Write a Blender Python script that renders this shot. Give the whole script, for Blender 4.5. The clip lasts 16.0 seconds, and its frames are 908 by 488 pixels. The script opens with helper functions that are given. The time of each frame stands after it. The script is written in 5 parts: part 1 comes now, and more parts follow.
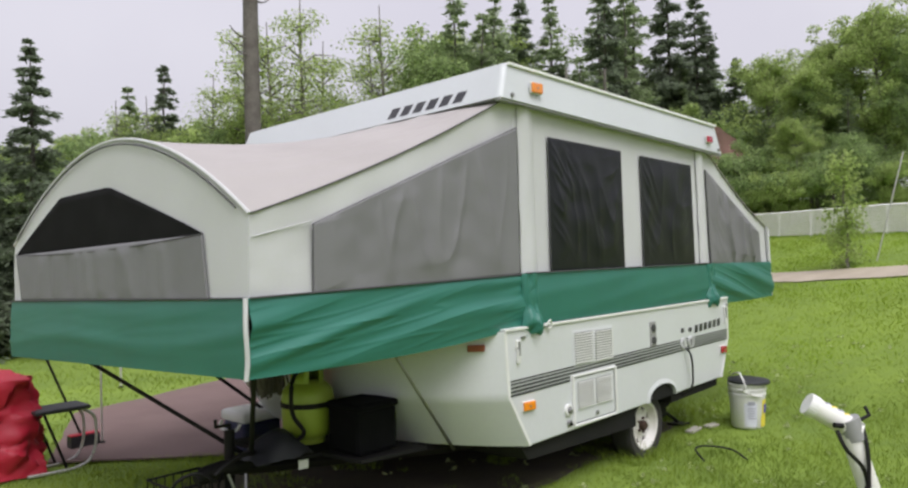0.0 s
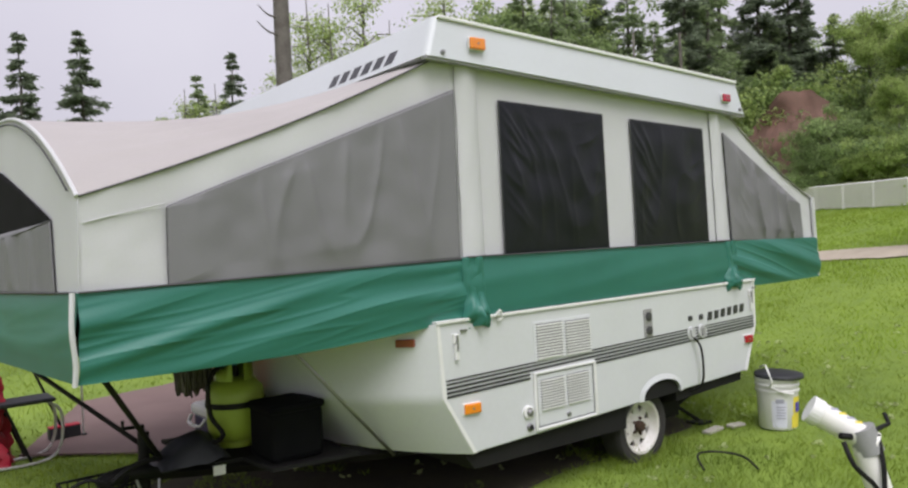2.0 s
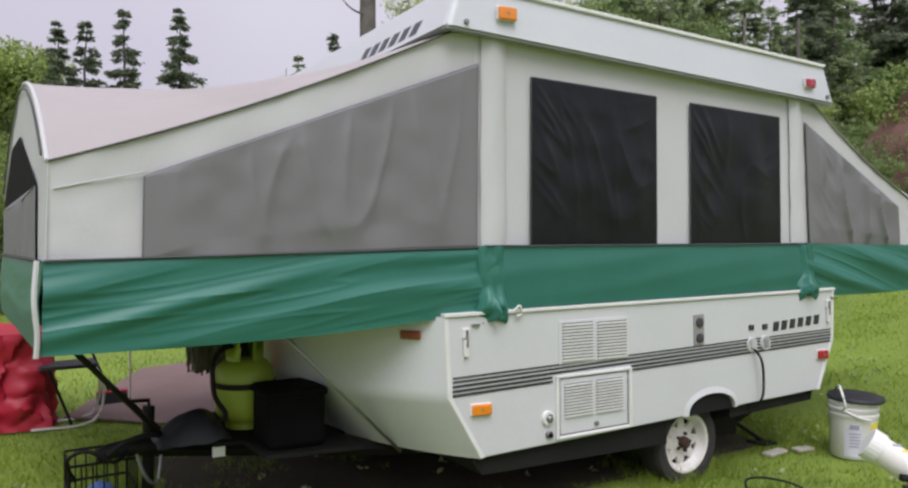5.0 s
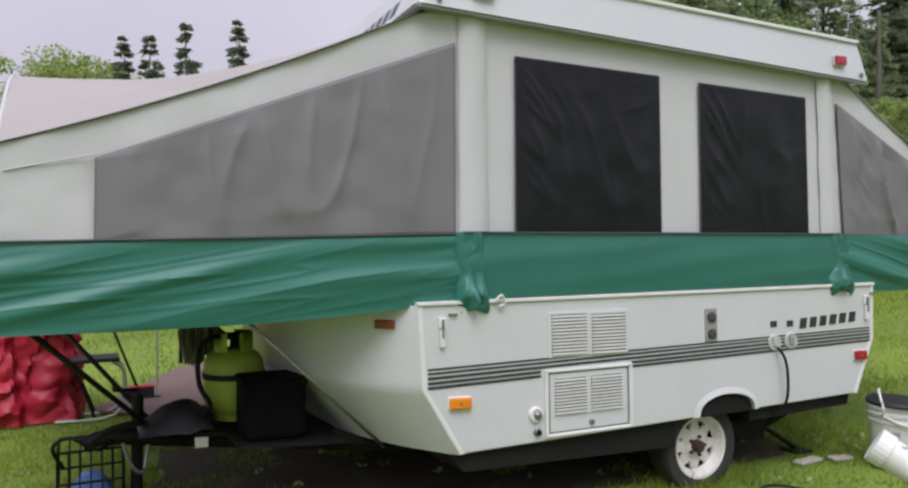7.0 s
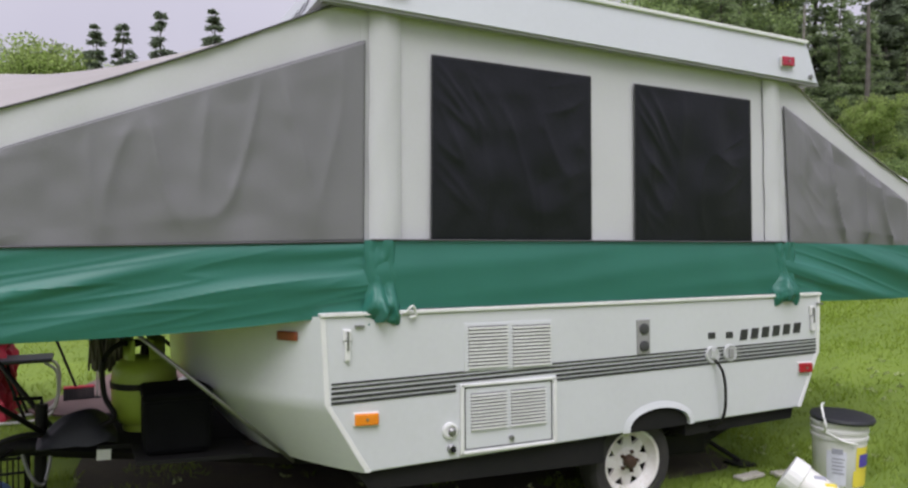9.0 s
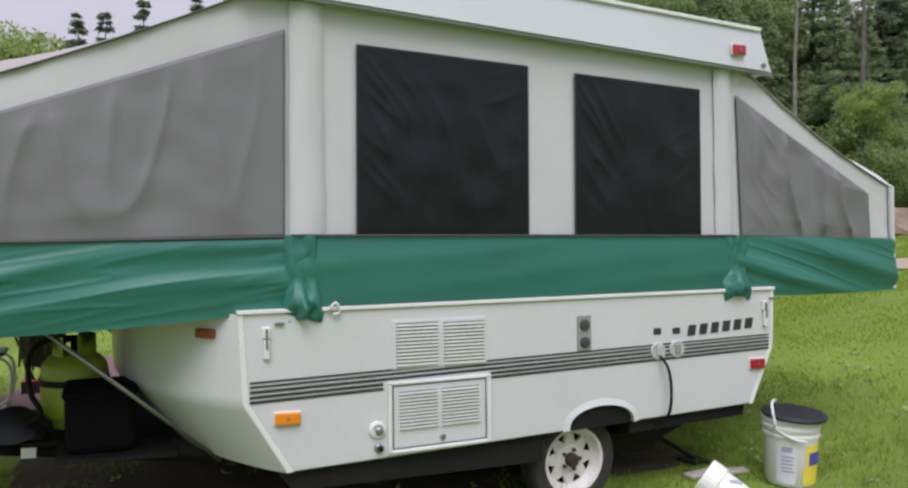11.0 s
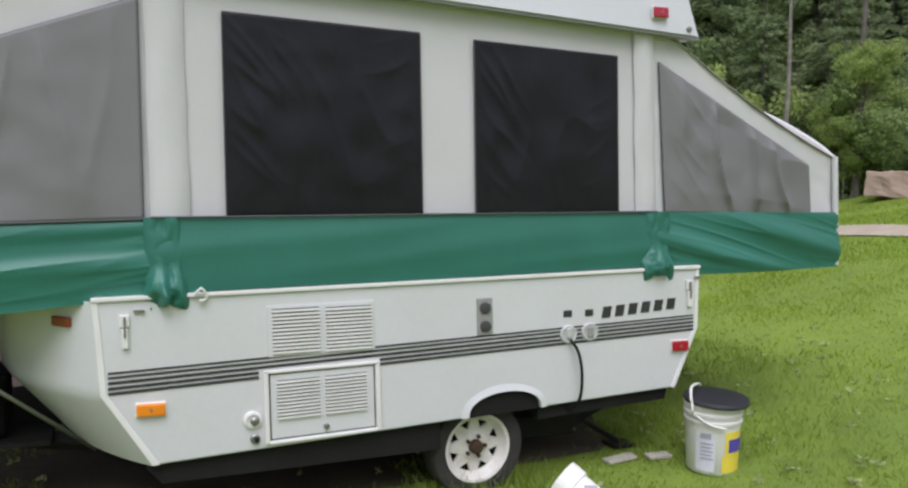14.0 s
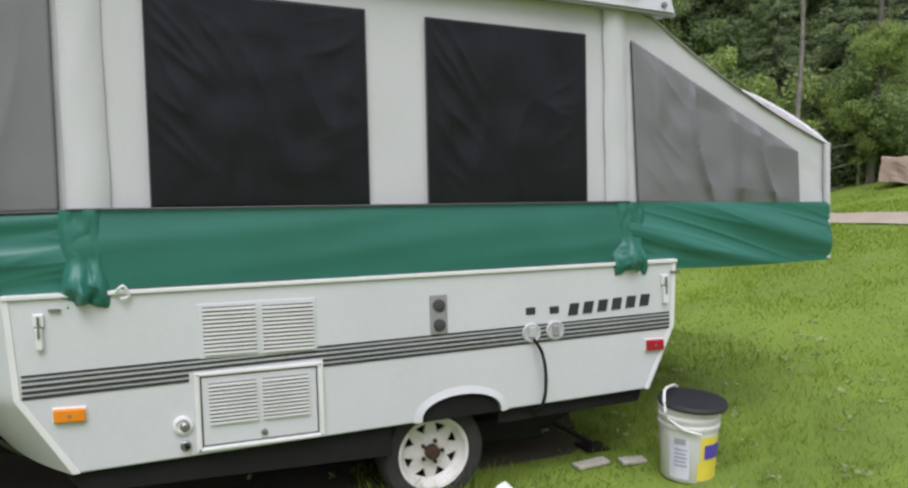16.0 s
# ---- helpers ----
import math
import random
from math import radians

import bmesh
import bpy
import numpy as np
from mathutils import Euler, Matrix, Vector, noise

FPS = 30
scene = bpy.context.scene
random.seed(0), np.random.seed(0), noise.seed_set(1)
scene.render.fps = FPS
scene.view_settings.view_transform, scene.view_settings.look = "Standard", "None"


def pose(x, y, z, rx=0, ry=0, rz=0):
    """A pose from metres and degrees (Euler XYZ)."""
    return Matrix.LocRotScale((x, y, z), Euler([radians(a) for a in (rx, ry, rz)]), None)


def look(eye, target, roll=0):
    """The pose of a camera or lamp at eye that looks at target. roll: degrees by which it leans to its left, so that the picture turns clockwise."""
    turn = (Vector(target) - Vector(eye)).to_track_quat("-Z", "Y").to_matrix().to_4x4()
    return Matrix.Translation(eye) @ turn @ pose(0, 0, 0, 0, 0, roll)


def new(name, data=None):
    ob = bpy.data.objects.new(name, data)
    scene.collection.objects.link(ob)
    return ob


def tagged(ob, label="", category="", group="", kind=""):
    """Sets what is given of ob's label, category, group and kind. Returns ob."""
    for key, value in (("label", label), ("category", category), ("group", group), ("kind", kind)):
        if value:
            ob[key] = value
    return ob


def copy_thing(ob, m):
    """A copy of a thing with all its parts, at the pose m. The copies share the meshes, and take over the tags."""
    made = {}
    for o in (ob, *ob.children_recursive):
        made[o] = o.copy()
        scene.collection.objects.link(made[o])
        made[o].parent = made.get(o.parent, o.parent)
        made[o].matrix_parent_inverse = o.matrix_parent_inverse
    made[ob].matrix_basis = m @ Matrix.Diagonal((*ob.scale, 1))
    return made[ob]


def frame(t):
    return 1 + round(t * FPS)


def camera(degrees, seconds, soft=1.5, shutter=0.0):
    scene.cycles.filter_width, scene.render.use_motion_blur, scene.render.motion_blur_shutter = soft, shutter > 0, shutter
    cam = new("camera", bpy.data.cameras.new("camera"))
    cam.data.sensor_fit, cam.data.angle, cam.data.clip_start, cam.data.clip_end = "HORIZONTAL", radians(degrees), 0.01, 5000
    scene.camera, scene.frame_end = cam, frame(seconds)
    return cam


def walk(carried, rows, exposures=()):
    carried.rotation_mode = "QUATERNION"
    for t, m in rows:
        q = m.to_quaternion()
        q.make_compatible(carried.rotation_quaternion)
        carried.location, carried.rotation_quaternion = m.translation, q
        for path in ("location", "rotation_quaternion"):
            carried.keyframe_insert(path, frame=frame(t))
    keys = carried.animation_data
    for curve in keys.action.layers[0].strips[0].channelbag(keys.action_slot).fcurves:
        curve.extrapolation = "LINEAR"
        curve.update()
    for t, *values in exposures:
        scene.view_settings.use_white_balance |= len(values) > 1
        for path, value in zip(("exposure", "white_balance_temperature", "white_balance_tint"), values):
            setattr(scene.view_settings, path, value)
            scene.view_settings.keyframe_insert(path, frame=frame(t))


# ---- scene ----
cam = camera(61.0, 16.0, soft=2.4)
PATH = [
    (0, (-3.37, -2.775, 1.483), (-1.908, -1.411, 1.501), -1.5),
    (0.5, (-3.119, -2.79, 1.481), (-1.666, -1.417, 1.518), -2.1),
    (1, (-2.828, -2.985, 1.476), (-1.478, -1.509, 1.511), -1.9),
    (1.5, (-2.601, -3.073, 1.481), (-1.325, -1.533, 1.464), -2.8),
    (2, (-2.327, -3.013, 1.461), (-1.062, -1.465, 1.436), -2.6),
    (2.5, (-2.245, -3.009, 1.476), (-0.987, -1.455, 1.44), -2.7),
    (3, (-2.166, -3.01, 1.485), (-0.919, -1.447, 1.439), -2.8),
    (3.5, (-2.08, -3.009, 1.484), (-0.852, -1.431, 1.431), -2.8),
    (4, (-1.986, -3.007, 1.475), (-0.806, -1.393, 1.419), -2.1),
    (4.5, (-1.892, -3.012, 1.465), (-0.783, -1.349, 1.407), -0.6),
    (7, (-1.301, -3.138, 1.327), (-0.449, -1.328, 1.305), -0.2),
    (7.5, (-1.168, -3.146, 1.323), (-0.322, -1.335, 1.295), 0.3),
    (8, (-1.059, -3.143, 1.343), (-0.201, -1.337, 1.308), 0.5),
    (8.5, (-0.959, -3.147, 1.379), (-0.104, -1.339, 1.337), 0.5),
    (11, (-0.509, -3.221, 1.434), (0.325, -1.405, 1.357), 0.4),
    (11.5, (-0.393, -3.259, 1.452), (0.432, -1.44, 1.353), 0.5),
    (12, (-0.275, -3.283, 1.478), (0.542, -1.462, 1.359), 0.5),
    (12.5, (-0.175, -3.296, 1.5), (0.636, -1.474, 1.36), 0.6),
    (13, (-0.096, -3.298, 1.516), (0.71, -1.474, 1.362), 0.4),
    (13.5, (0.0, -3.284, 1.525), (0.802, -1.46, 1.354), 0.3),
    (14, (0.105, -3.265, 1.521), (0.901, -1.439, 1.339), 0.3),
    (14.5, (0.206, -3.243, 1.513), (0.994, -1.415, 1.322), 0.3),
    (15, (0.278, -3.221, 1.51), (1.062, -1.391, 1.315), 0.5),
    (15.5, (0.375, -3.19, 1.522), (1.145, -1.356, 1.316), 0.4),
    (16, (0.475, -3.156, 1.532), (1.226, -1.315, 1.313), 0.2),
]
walk(cam, [(t, look(eye, target, roll)) for t, eye, target, roll in PATH], exposures=[(0.0, 0.67, 6350, 13.5), (4.5, 0.56, 6250, 18.5), (8.0, 0.50, 6180, 18.5), (16.0, 0.62, 6150, 16)])

# ---------------------------------------------------------------- light
SUN_EL, SUN_ROT = radians(57), radians(205)
world = bpy.data.worlds.new("overcast_sky")
scene.world = world
world.use_nodes = True
wn, wl = world.node_tree.nodes, world.node_tree.links
wn.clear()
sky = wn.new("ShaderNodeTexSky")
sky.sky_type, sky.sun_disc, sky.sun_elevation, sky.sun_rotation = "NISHITA", False, SUN_EL, SUN_ROT
sky.dust_density = 4.0
hsv = wn.new("ShaderNodeHueSaturation")
hsv.inputs["Saturation"].default_value = 0.12
hsv.inputs["Value"].default_value = 0.12
cloud = wn.new("ShaderNodeTexNoise")
cloud.inputs["Scale"].default_value, cloud.inputs["Detail"].default_value = 2.2, 5.0
ramp = wn.new("ShaderNodeValToRGB")
ramp.color_ramp.elements[0].position, ramp.color_ramp.elements[1].position = 0.25, 0.8
ramp.color_ramp.elements[0].color = (0.70, 0.68, 0.76, 1)
ramp.color_ramp.elements[1].color = (0.84, 0.83, 0.88, 1)
mixer = wn.new("ShaderNodeMixRGB")
mixer.inputs[0].default_value = 0.8
bg, wout = wn.new("ShaderNodeBackground"), wn.new("ShaderNodeOutputWorld")
bg.inputs["Strength"].default_value = 0.70
coord = wn.new("ShaderNodeTexCoord")
wl.new(coord.outputs["Generated"], cloud.inputs["Vector"])
wl.new(sky.outputs[0], hsv.inputs["Color"])
wl.new(cloud.outputs["Fac"], ramp.inputs[0])
wl.new(hsv.outputs[0], mixer.inputs[1])
wl.new(ramp.outputs[0], mixer.inputs[2])
split, deep, shade = wn.new("ShaderNodeSeparateXYZ"), wn.new("ShaderNodeMapRange"), wn.new("ShaderNodeVectorMath")
deep.inputs["To Min"].default_value, deep.inputs["To Max"].default_value = 0.80, 1.30
shade.operation = "SCALE"
wl.new(coord.outputs["Generated"], split.inputs[0])
wl.new(split.outputs["Z"], deep.inputs["Value"])
wl.new(mixer.outputs[0], shade.inputs[0])
wl.new(deep.outputs[0], shade.inputs["Scale"])
wl.new(shade.outputs[0], bg.inputs["Color"])
wl.new(bg.outputs[0], wout.inputs["Surface"])

sun = new("sun", bpy.data.lights.new("sun", "SUN"))
sun.data.energy, sun.data.angle, sun.data.color = 1.5, radians(40), (1.0, 0.985, 0.965)
sun.matrix_world = look((-6, -13, 22), (0, 0, 0))


# ---------------------------------------------------------------- materials
def material(name, color, rough=0.6, second=None, scale=6.0, fine=60.0, bump=0.15, metal=0.0, amount=0.5, island=0.0, coat=0.0, spread=0.0, sheer=0.0, spec=0.5):
    """A surface with two scales of variation and a fine relief."""
    m = bpy.data.materials.new(name)
    m.use_nodes = True
    nt = m.node_tree
    bs = nt.nodes["Principled BSDF"]
    bs.inputs["Roughness"].default_value, bs.inputs["Metallic"].default_value = rough, metal
    bs.inputs["Coat Weight"].default_value = coat
    bs.inputs["Specular IOR Level"].default_value = spec
    second = second or tuple(c * 0.72 for c in color)
    tc = nt.nodes.new("ShaderNodeTexCoord")
    big, small = nt.nodes.new("ShaderNodeTexNoise"), nt.nodes.new("ShaderNodeTexNoise")
    big.inputs["Scale"].default_value, big.inputs["Detail"].default_value = scale, 6.0
    small.inputs["Scale"].default_value, small.inputs["Detail"].default_value = fine, 4.0
    for n in (big, small):
        nt.links.new(tc.outputs["Object"], n.inputs["Vector"])
    add = nt.nodes.new("ShaderNodeMath")
    add.operation = "MULTIPLY_ADD"
    add.inputs[1].default_value, add.inputs[2].default_value = 0.35, 0.0
    nt.links.new(small.outputs["Fac"], add.inputs[0])
    s = nt.nodes.new("ShaderNodeMath")
    s.operation = "MULTIPLY_ADD"
    s.inputs[1].default_value = 0.65
    nt.links.new(big.outputs["Fac"], s.inputs[0])
    nt.links.new(add.outputs[0], s.inputs[2])
    rng = nt.nodes.new("ShaderNodeMapRange")
    rng.inputs["From Min"].default_value, rng.inputs["From Max"].default_value = 0.38, 0.66
    rng.inputs["To Max"].default_value = amount
    nt.links.new(s.outputs[0], rng.inputs["Value"])
    mix = nt.nodes.new("ShaderNodeMixRGB")
    mix.inputs[1].default_value, mix.inputs[2].default_value = (*color, 1), (*second, 1)
    nt.links.new(rng.outputs[0], mix.inputs[0])
    last = mix.outputs[0]
    if island or spread:
        src = nt.nodes.new("ShaderNodeNewGeometry") if island else nt.nodes.new("ShaderNodeObjectInfo")
        val = nt.nodes.new("ShaderNodeMapRange")
        k = island or spread
        val.inputs["To Min"].default_value, val.inputs["To Max"].default_value = 1 - k, 1 + k
        nt.links.new(src.outputs["Random Per Island" if island else "Random"], val.inputs["Value"])
        hs = nt.nodes.new("ShaderNodeHueSaturation")
        nt.links.new(val.outputs[0], hs.inputs["Value"])
        nt.links.new(last, hs.inputs["Color"])
        last = hs.outputs[0]
    nt.links.new(last, bs.inputs["Base Color"])
    if sheer:
        tr, mx = nt.nodes.new("ShaderNodeBsdfTranslucent"), nt.nodes.new("ShaderNodeMixShader")
        mx.inputs[0].default_value = sheer
        nt.links.new(last, tr.inputs["Color"])
        nt.links.new(bs.outputs[0], mx.inputs[1])
        nt.links.new(tr.outputs[0], mx.inputs[2])
        nt.links.new(mx.outputs[0], nt.nodes["Material Output"].inputs["Surface"])
    if bump:
        b = nt.nodes.new("ShaderNodeBump")
        b.inputs["Strength"].default_value, b.inputs["Distance"].default_value = bump, 0.01
        nt.links.new(s.outputs[0], b.inputs["Height"])
        nt.links.new(b.outputs[0], bs.inputs["Normal"])
    return m


M_FIBRE = material("white_fibreglass", (0.62, 0.635, 0.645), 0.32, (0.56, 0.57, 0.575), 2.5, 40, 0.03, amount=0.5, coat=0.2)
M_ROOF = material("roof_paint", (0.560, 0.585, 0.600), 0.42, (0.51, 0.53, 0.54), 2.0, 40, 0.03, coat=0.1)
M_TRIM = material("white_trim", (0.76, 0.76, 0.74), 0.45, (0.62, 0.62, 0.58), 8, 90, 0.05)
M_CANVAS = material("white_canvas", (0.635, 0.64, 0.645), 0.75, (0.545, 0.545, 0.54), 1.6, 160, 0.25, sheer=0.12)
M_CANOPY = material("canopy_canvas", (0.440, 0.412, 0.395), 0.8, (0.350, 0.322, 0.308), 2.2, 160, 0.25, sheer=0.1)
M_GREEN = material("green_vinyl", (0.028, 0.163, 0.122), 0.46, (0.022, 0.134, 0.100), 3.0, 120, 0.12, amount=0.7)
M_SCREEN = material("grey_screen", (0.186, 0.184, 0.190), 0.65, (0.150, 0.148, 0.153), 3.0, 220, 0.35, amount=0.6)
M_VINYL = material("black_vinyl", (0.008, 0.009, 0.012), 0.34, (0.013, 0.014, 0.018), 4.0, 60, 0.25, amount=0.8, spec=0.26)
M_MESH = material("black_mesh", (0.010, 0.010, 0.010), 0.9, (0.018, 0.018, 0.018), 5, 200, 0.1, spec=0.08)
M_BLACK = material("black_steel", (0.008, 0.008, 0.009), 0.55, (0.030, 0.026, 0.022), 9, 90, 0.2, spec=0.2)
M_UNDER = material("dark_underside", (0.012, 0.012, 0.012), 0.8, (0.022, 0.020, 0.018), 6, 50, 0.2, spec=0.2)
M_PIPING = material("grey_piping", (0.060, 0.060, 0.062), 0.6, None, 10, 90, 0.1)
M_STRIPE = material("charcoal_stripe", (0.030, 0.030, 0.034), 0.4, (0.055, 0.055, 0.058), 10, 80, 0.02)
M_SLOT_SHADE = material("slot_shade_grey", (0.13, 0.13, 0.13), 0.7, None, 10, 80, 0.02)
M_GREYSTRIPE = material("grey_stripe", (0.30, 0.30, 0.30), 0.4, None, 10, 80, 0.02)
M_AMBER = material("amber_lens", (0.85, 0.27, 0.015), 0.18, (0.70, 0.18, 0.01), 20, 120, 0.1, coat=0.5)
M_REDLENS = material("red_lens", (0.40, 0.006, 0.030), 0.18, (0.30, 0.005, 0.022), 20, 120, 0.1, coat=0.5)
M_TYRE = material("tyre_rubber", (0.022, 0.021, 0.020), 0.85, (0.050, 0.045, 0.038), 12, 80, 0.3)
M_RIM = material("white_rim", (0.72, 0.71, 0.68), 0.4, (0.45, 0.38, 0.30), 14, 90, 0.1, amount=0.5)
M_COVER = material("pale_grey_plastic", (0.50, 0.51, 0.50), 0.45, (0.42, 0.43, 0.42), 20, 90, 0.05)
M_OUTLET = material("grey_plastic", (0.30, 0.30, 0.29), 0.5, (0.22, 0.22, 0.21), 30, 120, 0.1)
# darker copy of the amber lens: shade below the bed is in its colour
M_SHADEDAMBER = material("shaded_amber_lens", (0.26, 0.060, 0.022), 0.3, (0.16, 0.035, 0.015), 20, 120, 0.1)
M_RUST = material("rusty_hub", (0.045, 0.026, 0.016), 0.8, (0.10, 0.045, 0.02), 30, 120, 0.4)
M_STEEL = material("grey_steel", (0.32, 0.32, 0.32), 0.4, (0.20, 0.19, 0.18), 12, 90, 0.1, metal=0.8)
M_ALU = material("pale_aluminium", (0.62, 0.61, 0.58), 0.45, (0.45, 0.44, 0.42), 12, 90, 0.1, metal=0.5)
M_TANK = material("lime_tank", (0.36, 0.47, 0.055), 0.38, (0.27, 0.36, 0.045), 7, 80, 0.05)
M_RED = material("red_cover", (0.42, 0.010, 0.032), 0.5, (0.27, 0.007, 0.020), 5, 120, 0.25)
M_MAT = material("brown_mat", (0.190, 0.128, 0.118), 0.9, (0.150, 0.098, 0.090), 2.2, 130, 0.5, amount=0.8)
M_BLUE = material("navy_plastic", (0.020, 0.024, 0.085), 0.4, None, 9, 80, 0.05)
M_WHITEP = material("white_plastic", (0.78, 0.78, 0.76), 0.4, (0.68, 0.67, 0.62), 7, 80, 0.05)
M_BUCKET = material("bucket_plastic", (0.76, 0.76, 0.73), 0.38, (0.66, 0.65, 0.60), 7, 60, 0.05, sheer=0.08)
M_YELLOW = material("yellow_print", (0.80, 0.66, 0.07), 0.45, None, 12, 80, 0.02)
M_VIOLET = material("violet_print", (0.10, 0.07, 0.42), 0.45, None, 12, 80, 0.02)
M_GREYP = material("grey_print", (0.38, 0.38, 0.46), 0.5, None, 12, 80, 0.02)
M_LID = material("charcoal_lid", (0.022, 0.023, 0.028), 0.5, (0.04, 0.04, 0.045), 9, 90, 0.1)
M_PVC = material("white_pvc", (0.78, 0.77, 0.73), 0.35, (0.62, 0.60, 0.54), 6, 60, 0.05)
M_MOP = material("mop_strands", (0.16, 0.14, 0.12), 0.95, (0.09, 0.08, 0.07), 12, 120, 0.4, island=0.3)
M_WOODGREY = material("grey_board", (0.46, 0.44, 0.38), 0.85, (0.28, 0.25, 0.20), 9, 70, 0.3)
M_LATTICE = material("white_lattice", (0.86, 0.85, 0.82), 0.6, (0.74, 0.73, 0.69), 8, 70, 0.1)
M_BARK = material("grey_bark", (0.150, 0.135, 0.120), 0.95, (0.080, 0.070, 0.060), 7, 40, 0.8, amount=0.9)
M_BIRCH = material("pale_bark", (0.26, 0.24, 0.21), 0.9, (0.10, 0.09, 0.08), 8, 40, 0.5, amount=0.9)
M_SPRUCE = material("spruce_needles", (0.215, 0.262, 0.170), 0.75, (0.140, 0.180, 0.118), 2.0, 12, 0.0, island=0.4, sheer=0.62)
M_PINE = material("young_needles", (0.315, 0.395, 0.200), 0.7, (0.205, 0.272, 0.142), 2.0, 12, 0.0, island=0.4, sheer=0.68)
M_LEAF = material("fresh_leaves", (0.430, 0.530, 0.185), 0.6, (0.300, 0.400, 0.135), 1.6, 12, 0.0, island=0.4, sheer=0.74)
M_LEAFD = material("deep_leaves", (0.335, 0.435, 0.180), 0.6, (0.225, 0.315, 0.130), 1.6, 12, 0.0, island=0.4, sheer=0.74)
M_LAWN = material("lawn_ground", (0.195, 0.280, 0.034), 0.95, (0.120, 0.186, 0.027), 0.9, 9.0, 0.6, amount=0.9)
M_BLADE = material("grass_blades", (0.290, 0.385, 0.047), 0.6, (0.172, 0.252, 0.034), 0.7, 5.0, 0.0, island=0.22, amount=0.9, sheer=0.5)
# lush grass of the rise; the brighter light there is put into this colour
M_LIT_LUSH = material("lit_lush_blades", (0.315, 0.450, 0.044), 0.6, (0.262, 0.345, 0.040), 0.5, 3.0, 0.0, island=0.14, amount=0.9, sheer=0.5)
M_CLOVER = material("weed_leaves", (0.46, 0.52, 0.24), 0.7, (0.34, 0.42, 0.16), 3, 20, 0.0, island=0.3, sheer=0.45)
M_ROAD = material("gravel_drive", (0.42, 0.36, 0.28), 0.95, (0.34, 0.29, 0.22), 3, 60, 0.6, amount=0.9)
M_SOIL = material("red_soil", (0.165, 0.088, 0.066), 0.95, (0.095, 0.062, 0.042), 1.1, 14, 0.9, amount=0.9)
M_STONE = material("pink_stone", (0.40, 0.30, 0.245), 0.9, (0.28, 0.20, 0.16), 5, 40, 0.6)


# ---------------------------------------------------------------- mesh helpers
def thing(name, loc, label, category, group="", kind=""):
    ob = new(name)
    ob.location = loc
    ob.empty_display_size = 0.1
    return tagged(ob, label, category, group, kind)


def origin(ob):
    at = Vector((0, 0, 0))
    while ob is not None:
        at += ob.location
        ob = ob.parent
    return at


def finish(name, me, mat, parent=None, label="", smooth=False, kind=""):
    me.materials.append(mat)
    if smooth:
        me.polygons.foreach_set("use_smooth", [True] * len(me.polygons))
    ob = new(name, me)
    if parent is not None:
        ob.parent = parent
    return tagged(ob, label, kind=kind)


def fit_to_view(p):
    """From the drawn side, whose far end was drawn smaller, to a squarer box; tilt and skew are fitted to the camera's
    view.
    """
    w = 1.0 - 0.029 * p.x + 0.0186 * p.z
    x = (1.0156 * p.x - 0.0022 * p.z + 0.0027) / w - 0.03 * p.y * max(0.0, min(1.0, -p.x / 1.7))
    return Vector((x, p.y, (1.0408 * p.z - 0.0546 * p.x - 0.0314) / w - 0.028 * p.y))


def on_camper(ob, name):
    """Whether a part belongs to the camper and is warped with its side; the wheels are left unwarped."""
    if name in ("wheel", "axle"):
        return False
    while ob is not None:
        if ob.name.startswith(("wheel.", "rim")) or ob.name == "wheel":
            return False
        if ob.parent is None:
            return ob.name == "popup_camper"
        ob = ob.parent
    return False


def part(name, bm, mat, parent=None, label="", smooth=False, kind="", bevel=0.0, thick=0.0):
    """Links a bmesh as one mesh under a thing or a part; given in the world's metres, on the camper before its warp."""
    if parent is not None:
        # camper parts are warped to fit the camera's view
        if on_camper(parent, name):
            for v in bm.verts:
                v.co = fit_to_view(v.co)
        bmesh.ops.translate(bm, verts=bm.verts, vec=-origin(parent))
    bmesh.ops.recalc_face_normals(bm, faces=bm.faces)
    if smooth:
        for e in bm.edges:
            if len(e.link_faces) == 2 and e.calc_face_angle(0.0) > radians(38):
                e.smooth = False
    me = bpy.data.meshes.new(name)
    bm.to_mesh(me)
    bm.free()
    ob = finish(name, me, mat, parent, label, smooth, kind)
    if thick:
        mod = ob.modifiers.new("thickness", "SOLIDIFY")
        mod.thickness, mod.offset = thick, 0.0
        if smooth and name not in ("window", "screen"):
            ob.modifiers.new("rim", "EDGE_SPLIT").split_angle = radians(78)
    if bevel:
        mod = ob.modifiers.new("edge", "BEVEL")
        mod.width, mod.segments, mod.limit_method, mod.angle_limit = bevel, 2, "ANGLE", radians(35)
    return ob


def box(x0, x1, y0, y1, z0, z1, bm=None):
    bm = bm or bmesh.new()
    m = Matrix.Translation(((x0 + x1) / 2, (y0 + y1) / 2, (z0 + z1) / 2)) @ Matrix.Diagonal((x1 - x0, y1 - y0, z1 - z0, 1))
    bmesh.ops.create_cube(bm, size=1.0, matrix=m)
    return bm


